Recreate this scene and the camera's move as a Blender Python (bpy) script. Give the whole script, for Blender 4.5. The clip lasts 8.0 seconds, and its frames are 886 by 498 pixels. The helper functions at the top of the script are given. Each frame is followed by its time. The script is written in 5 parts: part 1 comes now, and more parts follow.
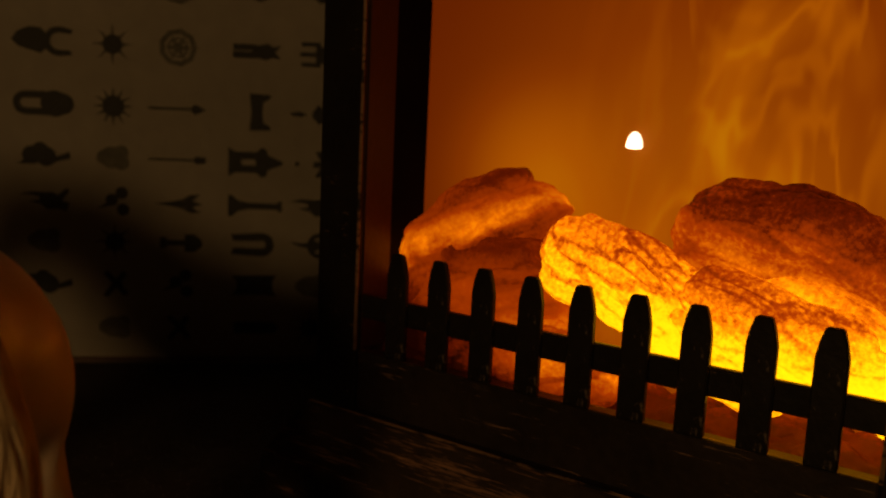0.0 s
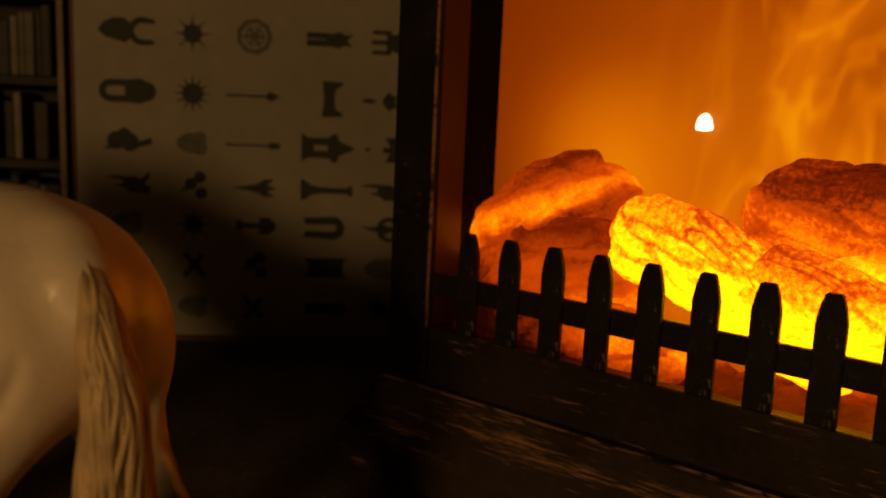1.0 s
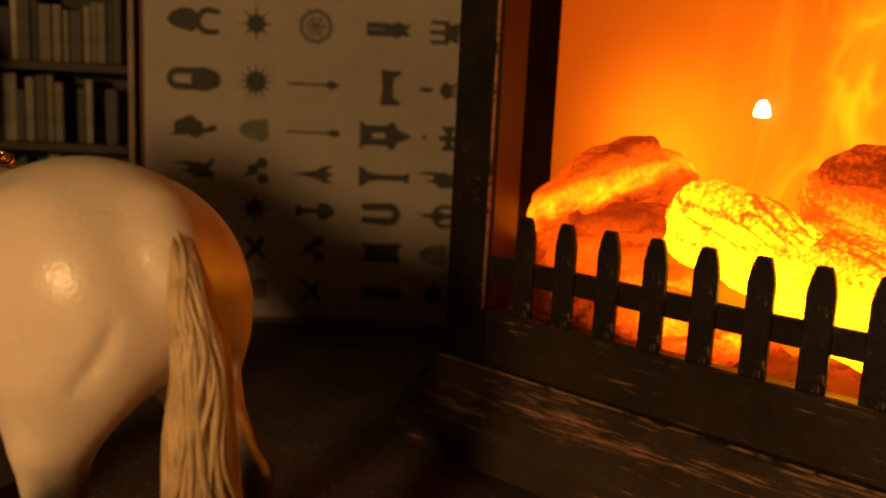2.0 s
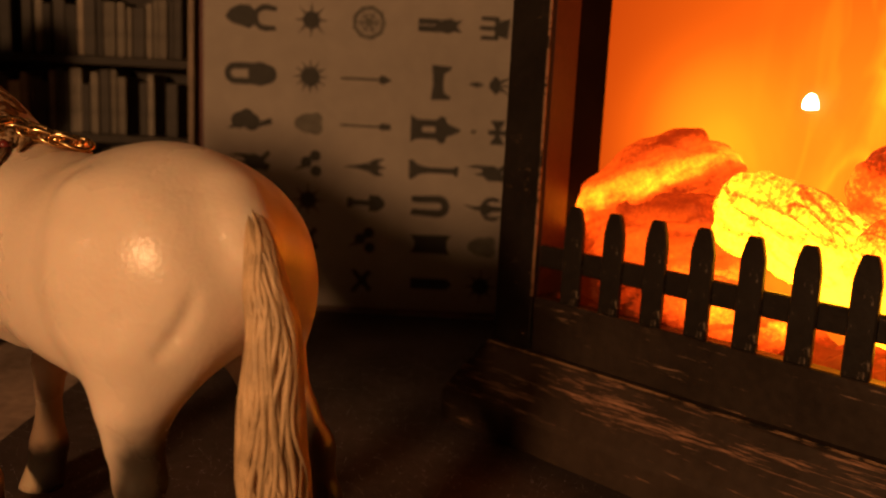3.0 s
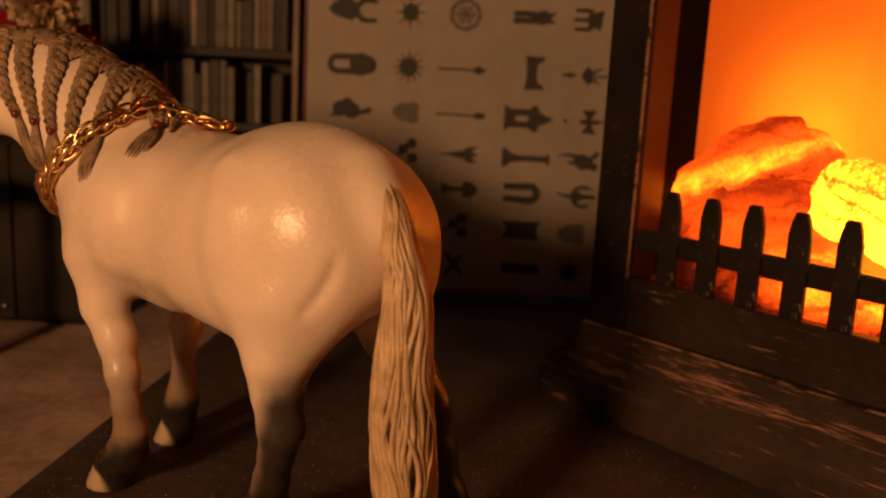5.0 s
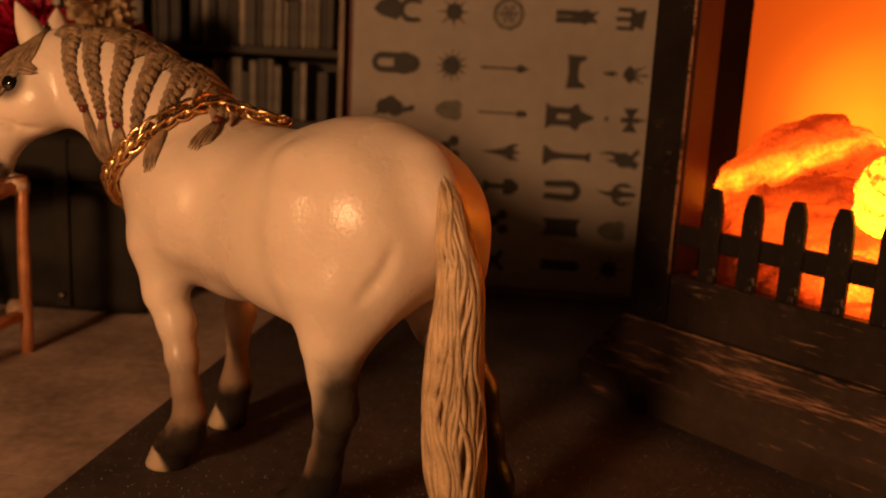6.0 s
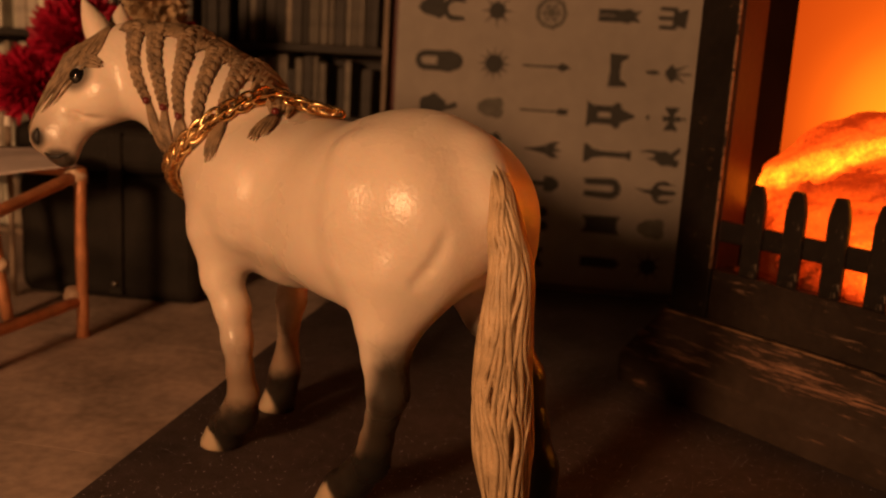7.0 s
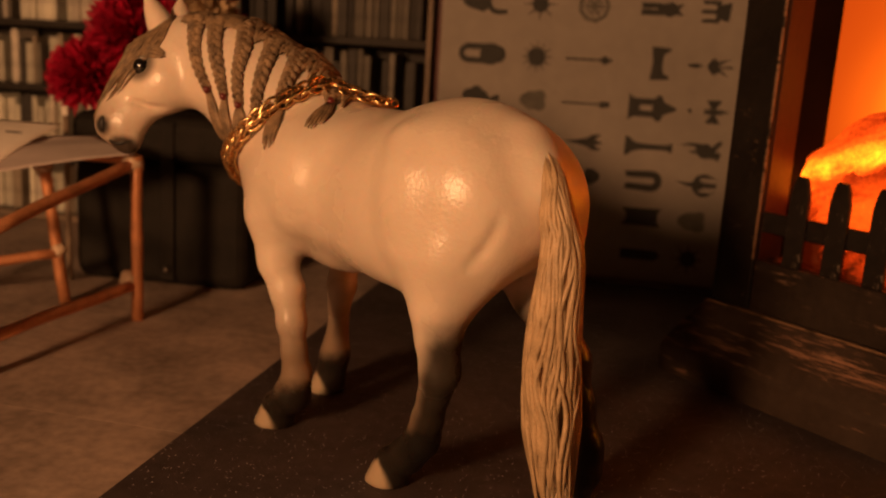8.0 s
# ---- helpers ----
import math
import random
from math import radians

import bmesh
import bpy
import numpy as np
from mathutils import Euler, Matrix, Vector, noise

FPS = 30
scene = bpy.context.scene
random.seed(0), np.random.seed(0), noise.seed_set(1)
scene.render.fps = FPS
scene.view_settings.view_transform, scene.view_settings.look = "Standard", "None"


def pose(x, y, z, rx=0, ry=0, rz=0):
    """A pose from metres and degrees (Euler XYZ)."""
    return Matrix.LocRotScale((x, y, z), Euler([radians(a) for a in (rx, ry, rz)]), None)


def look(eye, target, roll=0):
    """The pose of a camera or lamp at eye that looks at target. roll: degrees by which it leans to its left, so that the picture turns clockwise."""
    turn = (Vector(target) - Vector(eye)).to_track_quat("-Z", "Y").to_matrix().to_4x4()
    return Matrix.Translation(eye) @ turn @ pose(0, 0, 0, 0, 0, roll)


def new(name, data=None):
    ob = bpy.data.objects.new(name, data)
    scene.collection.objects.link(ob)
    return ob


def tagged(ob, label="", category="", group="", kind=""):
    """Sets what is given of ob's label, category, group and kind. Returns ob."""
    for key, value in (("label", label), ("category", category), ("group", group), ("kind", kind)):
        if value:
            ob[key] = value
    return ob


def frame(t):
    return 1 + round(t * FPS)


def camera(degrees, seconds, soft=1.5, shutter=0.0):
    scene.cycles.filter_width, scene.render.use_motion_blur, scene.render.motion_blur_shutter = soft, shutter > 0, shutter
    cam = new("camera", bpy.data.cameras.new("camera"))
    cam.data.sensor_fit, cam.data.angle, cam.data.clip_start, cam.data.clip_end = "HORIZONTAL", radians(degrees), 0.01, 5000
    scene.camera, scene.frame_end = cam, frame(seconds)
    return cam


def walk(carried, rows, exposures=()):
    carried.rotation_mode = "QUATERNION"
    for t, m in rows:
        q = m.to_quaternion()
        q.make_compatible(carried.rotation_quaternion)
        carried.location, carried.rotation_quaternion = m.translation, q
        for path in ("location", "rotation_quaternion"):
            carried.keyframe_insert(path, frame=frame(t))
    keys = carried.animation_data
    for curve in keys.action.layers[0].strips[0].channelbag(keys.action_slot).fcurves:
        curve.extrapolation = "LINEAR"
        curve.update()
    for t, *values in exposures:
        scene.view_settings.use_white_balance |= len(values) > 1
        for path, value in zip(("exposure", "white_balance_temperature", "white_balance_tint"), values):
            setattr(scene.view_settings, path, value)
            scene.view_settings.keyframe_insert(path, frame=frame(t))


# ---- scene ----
cam = camera(52.7, 8.0, soft=2.0)
PATH = [
    (0, (0.02201, 0.00990, 0.10223), (0.06682, 0.30280, 0.05527), 2.65),
    (0.5, (0.01995, 0.00644, 0.10131), (0.05419, 0.30048, 0.05267), 2.57),
    (1, (0.01849, 0.00357, 0.09994), (0.04358, 0.29825, 0.04960), 2.49),
    (1.5, (0.01661, 0.00065, 0.09882), (0.03377, 0.29562, 0.04686), 2.62),
    (3, (0.01308, -0.01064, 0.09658), (0.00828, 0.28436, 0.04225), 2.82),
    (3.5, (0.01051, -0.01384, 0.09587), (0.00020, 0.28083, 0.04054), 2.83),
    (4, (0.00858, -0.01718, 0.09517), (-0.00777, 0.27699, 0.03863), 2.87),
    (4.5, (0.00724, -0.02099, 0.09513), (-0.01565, 0.27262, 0.03793), 2.93),
    (6, (0.00354, -0.03049, 0.09418), (-0.03647, 0.26106, 0.03591), 3.03),
    (6.5, (0.00269, -0.03464, 0.09367), (-0.04334, 0.25600, 0.03525), 3.22),
    (7, (0.00111, -0.03682, 0.09269), (-0.04965, 0.25299, 0.03412), 3.35),
    (7.5, (0.00021, -0.03962, 0.09200), (-0.05521, 0.24920, 0.03273), 3.40),
    (8, (-0.00134, -0.04350, 0.09155), (-0.06270, 0.24379, 0.03072), 3.49),
]
# the clip's camera opens up and warms as it draws back from the fire
EXPOSURES = [
    (0.0, -2.30, 6500, 16), (0.5, -2.08, 6500, 16), (1.0, -1.45, 6500, 16), (1.5, -0.42, 6500, 18),
    (2.2, -0.15, 6500, 30), (3.0, 0.0, 6500, 48), (8.0, 0.05, 6500, 54),
]
# a close-focused lens: the far wall is a little out of focus
cam.data.dof.use_dof, cam.data.dof.focus_distance, cam.data.dof.aperture_fstop = True, 0.175, 21.0
walk(cam, [(t, look(eye, target, roll)) for t, eye, target, roll in PATH], EXPOSURES)

# ---- world and lamps ----
world = bpy.data.worlds.new("world")
scene.world = world
world.use_nodes = True
world.node_tree.nodes["Background"].inputs[0].default_value = (1.0, 0.72, 0.45, 1)
world.node_tree.nodes["Background"].inputs[1].default_value = 0.0115

key = new("table_lamp_light", bpy.data.lights.new("table_lamp_light", "POINT"))
key.location = (-0.205, -0.318, 0.180)
key.data.energy, key.data.color, key.data.shadow_soft_size = 6.9, (1.0, 0.59, 0.19), 0.036


# ---- materials ----
def material(name, base=(0.5, 0.5, 0.5), rough=0.6, metal=0.0, noise_scale=0.0, dark=0.7, bump=0.0, bump_scale=0.0,
             coat=0.0, rand=0.0, sub=0.0, spec=0.5):
    """A surface with two scales of mottling and a fine relief."""
    m = bpy.data.materials.new(name)
    m.use_nodes = True
    nt = m.node_tree
    b = nt.nodes["Principled BSDF"]
    b.inputs["Specular IOR Level"].default_value = spec
    b.inputs["Roughness"].default_value, b.inputs["Metallic"].default_value = rough, metal
    b.inputs["Base Color"].default_value = (*base, 1)
    b.inputs["Coat Weight"].default_value = coat
    if sub:
        b.inputs["Subsurface Weight"].default_value = sub
        b.inputs["Subsurface Scale"].default_value = 0.002
    tc = nt.nodes.new("ShaderNodeTexCoord")
    col = None
    if noise_scale:
        n1, n2 = nt.nodes.new("ShaderNodeTexNoise"), nt.nodes.new("ShaderNodeTexNoise")
        n1.inputs["Scale"].default_value, n1.inputs["Detail"].default_value = noise_scale, 6
        n2.inputs["Scale"].default_value, n2.inputs["Detail"].default_value = noise_scale * 9, 4
        for n in (n1, n2):
            nt.links.new(tc.outputs["Object"], n.inputs["Vector"])
        mx = nt.nodes.new("ShaderNodeMath")
        mx.operation = "MULTIPLY_ADD"
        nt.links.new(n2.outputs["Fac"], mx.inputs[0])
        mx.inputs[1].default_value = 0.5
        nt.links.new(n1.outputs["Fac"], mx.inputs[2])
        ramp = nt.nodes.new("ShaderNodeValToRGB")
        ramp.color_ramp.elements[0].position, ramp.color_ramp.elements[1].position = 0.5, 1.0
        ramp.color_ramp.elements[0].color = (*[c * dark for c in base], 1)
        ramp.color_ramp.elements[1].color = (*[min(1, c * (2 - dark)) for c in base], 1)
        nt.links.new(mx.outputs[0], ramp.inputs[0])
        col = ramp.outputs[0]
        rr = nt.nodes.new("ShaderNodeMapRange")
        rr.inputs[3].default_value, rr.inputs[4].default_value = max(0.02, rough - 0.12), min(1, rough + 0.12)
        nt.links.new(n1.outputs["Fac"], rr.inputs[0])
        nt.links.new(rr.outputs[0], b.inputs["Roughness"])
    if rand:
        oi, hs = nt.nodes.new("ShaderNodeObjectInfo"), nt.nodes.new("ShaderNodeHueSaturation")
        mr = nt.nodes.new("ShaderNodeMapRange")
        mr.inputs[3].default_value, mr.inputs[4].default_value = 1 - rand, 1 + rand
        nt.links.new(oi.outputs["Random"], mr.inputs[0])
        nt.links.new(mr.outputs[0], hs.inputs["Value"])
        if col:
            nt.links.new(col, hs.inputs["Color"])
        else:
            hs.inputs["Color"].default_value = (*base, 1)
        col = hs.outputs[0]
    if col:
        nt.links.new(col, b.inputs["Base Color"])
    if bump:
        n3, bp = nt.nodes.new("ShaderNodeTexNoise"), nt.nodes.new("ShaderNodeBump")
        n3.inputs["Scale"].default_value, n3.inputs["Detail"].default_value = bump_scale, 5
        nt.links.new(tc.outputs["Object"], n3.inputs["Vector"])
        bp.inputs["Strength"].default_value, bp.inputs["Distance"].default_value = bump, 0.0006
        nt.links.new(n3.outputs["Fac"], bp.inputs["Height"])
        nt.links.new(bp.outputs[0], b.inputs["Normal"])
    return m


def node(nt, kind, **values):
    n = nt.nodes.new(kind)
    for k, v in values.items():
        n.inputs[k].default_value = v
    return n


def ramp_node(nt, stops):
    r = nt.nodes.new("ShaderNodeValToRGB")
    e = r.color_ramp.elements
    while len(e) < len(stops):
        e.new(0.5)
    for el, (p, c) in zip(e, stops):
        el.position, el.color = p, (*c, 1)
    return r


def horse_paint():
    """Cream enamel; dark stockings below the knees, bare hooves, a grey muzzle."""
    m = material("cream_enamel_paint", (0.80, 0.655, 0.52), 0.285, 0, 45, 0.95, 0.16, 1300, coat=0.0, sub=0.12)
    nt = m.node_tree
    b = nt.nodes["Principled BSDF"]
    base = b.inputs["Base Color"].links[0].from_socket
    tc = nt.nodes.new("ShaderNodeTexCoord")
    sep = nt.nodes.new("ShaderNodeSeparateXYZ")
    nt.links.new(tc.outputs["Object"], sep.inputs[0])
    nz = node(nt, "ShaderNodeTexNoise", Scale=120.0, Detail=4.0)
    nt.links.new(tc.outputs["Object"], nz.inputs["Vector"])

    def maths(op, a, bb=None, c=None):
        q = nt.nodes.new("ShaderNodeMath")
        q.operation = op
        for i, v in enumerate((a, bb, c)):
            if v is None:
                continue
            if isinstance(v, (int, float)):
                q.inputs[i].default_value = v
            else:
                nt.links.new(v, q.inputs[i])
        return q.outputs[0]

    def smooth(v, lo, hi, a=0.0, c=1.0):
        q = nt.nodes.new("ShaderNodeMapRange")
        q.interpolation_type = "SMOOTHSTEP"
        nt.links.new(v, q.inputs[0])
        q.inputs[1].default_value, q.inputs[2].default_value, q.inputs[3].default_value, q.inputs[4].default_value = lo, hi, a, c
        return q.outputs[0]

    def mix(fac, c1, c2):
        q = nt.nodes.new("ShaderNodeMix")
        q.data_type = "RGBA"
        nt.links.new(fac, q.inputs[0])
        for i, v in ((6, c1), (7, c2)):
            if isinstance(v, tuple):
                q.inputs[i].default_value = (*v, 1)
            else:
                nt.links.new(v, q.inputs[i])
        return q.outputs[2]
    wob = maths("MULTIPLY_ADD", nz.outputs["Fac"], 0.008, sep.outputs["Z"])
    # hind legs darken higher up and from behind
    isback = smooth(sep.outputs["X"], 0.010, 0.0)
    rear = maths("MULTIPLY_ADD", wob, 0.31, sep.outputs["X"])
    fore = maths("MULTIPLY", smooth(wob, 0.046, 0.023), 0.86)
    c = mix(fore, base, (0.19, 0.115, 0.062))
    dark = maths("MULTIPLY", maths("MULTIPLY", smooth(rear, -0.0098, -0.0150), smooth(wob, 0.053, 0.040)), isback)
    c = mix(maths("MULTIPLY", dark, 0.95), c, (0.022, 0.017, 0.012))
    foot = smooth(wob, 0.0106, 0.0092)
    cuff = smooth(maths("MULTIPLY_ADD", isback, -0.0030, wob), 0.0200, 0.0150)
    c = mix(maths("MULTIPLY", cuff, 0.96), c, (0.013, 0.011, 0.009))

    def toe(at):
        d = nt.nodes.new("ShaderNodeVectorMath")
        d.operation = "DISTANCE"
        nt.links.new(tc.outputs["Object"], d.inputs[0])
        d.inputs[1].default_value = at
        return smooth(d.outputs["Value"], 0.0088, 0.0074)
    for hx, hy in HOOVES:
        c = mix(maths("MULTIPLY", toe((hx + 0.0038, hy + 0.0025, 0.001)), foot), c, (0.50, 0.38, 0.25))

    def near(p, r0, r1):
        d = nt.nodes.new("ShaderNodeVectorMath")
        d.operation = "DISTANCE"
        nt.links.new(tc.outputs["Object"], d.inputs[0])
        d.inputs[1].default_value = p
        return smooth(d.outputs["Value"], r1, r0)
    c = mix(maths("MULTIPLY", near(NOSE, 0.0030, 0.0110), 0.55), c, (0.20, 0.13, 0.08))
    c = mix(maths("MULTIPLY", near((0.0728, 0.0372, 0.0716), 0.0012, 0.0034), 0.95), c, (0.02, 0.015, 0.012))
    c = mix(maths("MULTIPLY", near((0.0698, 0.0330, 0.0662), 0.0026, 0.0046), 0.95), c, (0.03, 0.022, 0.016))
    c = mix(maths("MULTIPLY", near(EYE_AT, 0.0026, 0.0052), 0.80), c, (0.03, 0.024, 0.02))
    nt.links.new(c, b.inputs["Base Color"])
    return m

# ---- the toy horse: a smooth blend of rounded muscles, X ahead, Y to its left, Z up ----
HORSE_AT, HORSE_YAW = (-0.04997, 0.14827), 148.543
POLL, NOSE, EYE_AT = (0.0715, 0.0175, 0.0945), (0.0735, 0.0365, 0.0705), (0.0679, 0.0289, 0.0864)
# blobs: centre and radii
BLOBS = [
    ((0.0048, -0.0003, 0.0628), (0.0287, 0.0172, 0.0187)), ((0.0253, -0.0019, 0.0588), (0.0210, 0.0148, 0.0194)),
    ((0.0385, -0.0010, 0.0613), (0.0144, 0.0149, 0.0128)),
    ((-0.0187, 0.0092, 0.0668), (0.0175, 0.0132, 0.0166)), ((-0.0220, -0.0030, 0.0658), (0.0207, 0.0094, 0.0148)),
    ((-0.0225, 0.0032, 0.0674), (0.0195, 0.0088, 0.0156)), ((-0.0065, 0.0078, 0.0597), (0.0200, 0.0126, 0.0150)),
    ((-0.0242, 0.0117, 0.0599), (0.0126, 0.0064, 0.0154)), ((-0.0250, -0.0118, 0.0578), (0.0132, 0.0030, 0.0156)),
    ((0.0303, 0.0119, 0.0620), (0.0114, 0.0075, 0.0096)), ((0.0330, -0.0120, 0.0580), (0.0115, 0.0075, 0.0120)),
    ((0.0239, 0.0132, 0.0648), (0.0085, 0.0064, 0.0103)),
    ((0.0167, 0.0016, 0.0693), (0.0139, 0.0082, 0.0046)),
]
# limbs: chains of (x, y, z, radius)
LEFT_FORELEG = [
    (0.0322, 0.0140, 0.0530, 0.0066), (0.0302, 0.0143, 0.0430, 0.0042), (0.0273, 0.0133, 0.0362, 0.0037), (0.0252, 0.0134, 0.0290, 0.0031),
    (0.0243, 0.0132, 0.0220, 0.0026), (0.0240, 0.0123, 0.0160, 0.0031), (0.0262, 0.0119, 0.0102, 0.0040), (0.0300, 0.0120, 0.0070, 0.0040)]
RIGHT_FORELEG = [
    (0.0379, -0.0147, 0.0472, 0.0052), (0.0381, -0.0132, 0.0373, 0.0032), (0.0368, -0.0114, 0.0318, 0.0034), (0.0366, -0.0106, 0.0260, 0.0023),
    (0.0370, -0.0108, 0.0205, 0.0022), (0.0382, -0.0114, 0.0160, 0.0027), (0.0396, -0.0122, 0.0118, 0.0036), (0.0418, -0.0128, 0.0080, 0.0036)]
LEFT_HIND_LEG = [
    (-0.0243, 0.0138, 0.0536, 0.0088), (-0.0246, 0.0148, 0.0441, 0.0054), (-0.0242, 0.0144, 0.0378, 0.0041), (-0.0248, 0.0139, 0.0310, 0.0037),
    (-0.0226, 0.0130, 0.0250, 0.0028), (-0.0203, 0.0120, 0.0193, 0.0029), (-0.0183, 0.0112, 0.0136, 0.0034), (-0.0140, 0.0111, 0.0085, 0.0043)]
RIGHT_HIND_LEG = [
    (-0.0253, -0.0116, 0.0544, 0.0083), (-0.0292, -0.0116, 0.0441, 0.0054), (-0.0334, -0.0121, 0.0374, 0.0043), (-0.0376, -0.0125, 0.0317, 0.0039),
    (-0.0399, -0.0127, 0.0223, 0.0035), (-0.0421, -0.0129, 0.0134, 0.0042), (-0.0415, -0.0138, 0.0080, 0.0050)]
NECK = [(0.0330, 0.0000, 0.0675, 0.0172), (0.0450, 0.0030, 0.0775, 0.0158), (0.0560, 0.0080, 0.0855, 0.0132), (0.0655, 0.0130, 0.0900, 0.0100)]
FACE = [(0.0690, 0.0165, 0.0905, 0.0076), (0.0730, 0.0228, 0.0865, 0.0066), (0.0745, 0.0278, 0.0800, 0.0050), (0.0748, 0.0315, 0.0745, 0.0043), (0.0750, 0.0337, 0.0715, 0.0038)]
CHEEK = [(0.0672, 0.0198, 0.0855, 0.0068), (0.0674, 0.0222, 0.0826, 0.0074)]
FLANK = [(-0.0165, 0.0164, 0.0755, 0.0030), (-0.0180, 0.0186, 0.0700, 0.0034), (-0.0184, 0.0193, 0.0640, 0.0034), (-0.0180, 0.0184, 0.0580, 0.0028)]
DOCK = [(-0.0345, 0.0034, 0.0775, 0.0026), (-0.0390, 0.0054, 0.0738, 0.0024), (-0.0418, 0.0066, 0.0695, 0.0016)]
SHOULDER = [(0.0200, 0.0158, 0.0680, 0.0031), (0.0200, 0.0162, 0.0625, 0.0034), (0.0210, 0.0158, 0.0570, 0.0030)]
JAW = [(0.0700, 0.0262, 0.0785, 0.0042), (0.0708, 0.0305, 0.0712, 0.0028), (0.0708, 0.0312, 0.0676, 0.0031)]
BODY_CHAINS = [LEFT_FORELEG, RIGHT_FORELEG, LEFT_HIND_LEG, RIGHT_HIND_LEG, NECK, FACE, CHEEK, FLANK, DOCK, SHOULDER, JAW]
# folds pressed into the skin: thigh, cheek
CREASES = [
    [(-0.0381, 0.0148, 0.0641), (-0.0374, 0.0155, 0.0610), (-0.0357, 0.0164, 0.0579), (-0.0340, 0.0177, 0.0551)],
    [(0.0685, 0.0311, 0.0781), (0.0668, 0.0293, 0.0772), (0.0652, 0.0274, 0.0766), (0.0637, 0.0254, 0.0766)],
]
HOOVES = [(0.0335, 0.0120), (0.0436, -0.0126), (-0.0080, 0.0112), (-0.0385, -0.0138)]


def horse_field(P):
    """The distance field of the body at the points P (n, 3)."""
    def blend(a, b, k):
        h = np.clip(0.5 + 0.5 * (b - a) / k, 0, 1)
        return b + (a - b) * h - k * h * (1 - h)
    d = None
    for c, r in BLOBS:
        q = (P - np.array(c)) / np.array(r)
        n = np.sqrt((q * q).sum(1)) + 1e-9
        g = np.sqrt(((q / np.array(r)) ** 2).sum(1)) + 1e-9
        e = n * (n - 1) / g
        d = e if d is None else blend(d, e, 0.0115)
    d = d + 0.0010
    for limb in BODY_CHAINS:
        dl = None
        for (a, b) in zip(limb, limb[1:]):
            A, B = np.array(a[:3]), np.array(b[:3])
            ab = B - A
            t = np.clip(((P - A) @ ab) / (ab @ ab), 0, 1)
            e = np.sqrt((((P - A) - t[:, None] * ab) ** 2).sum(1)) - (a[3] + (b[3] - a[3]) * t)
            dl = e if dl is None else blend(dl, e, 0.0030)
        d = blend(d, dl, 0.0050)
    for hx, hy in HOOVES:
        # a hoof flares to its flat sole and slopes back at the toe
        z = P[:, 2]
        rr = 0.0053 - 0.16 * z
        e = np.sqrt((P[:, 0] - hx + 0.35 * z) ** 2 + (P[:, 1] - hy) ** 2) - rr
        e = np.maximum(np.maximum(e, z - 0.0085), -z + 0.0003)
        d = blend(d, e, 0.0012)
    for fold in CREASES:
        for (a, b) in zip(fold, fold[1:]):
            A, B = np.array(a), np.array(b)
            ab = B - A
            t = np.clip(((P - A) @ ab) / (ab @ ab), 0, 1)
            e = np.sqrt((((P - A) - t[:, None] * ab) ** 2).sum(1)) - 0.0001
            d = -blend(-d, e, 0.0020)
    return np.maximum(d, 0.0003 - P[:, 2])


def horse_normal(P, e=0.0004):
    g = np.stack([horse_field(P + np.eye(3)[i] * e) - horse_field(P - np.eye(3)[i] * e) for i in range(3)], 1)
    return g / (np.linalg.norm(g, axis=1, keepdims=True) + 1e-12)


def on_horse(P, lift=0.0):
    """Points pushed onto the skin, lift above it."""
    P = np.array(P, float)
    for _ in range(4):
        P = P - horse_normal(P) * (horse_field(P) - lift)[:, None]
    return P


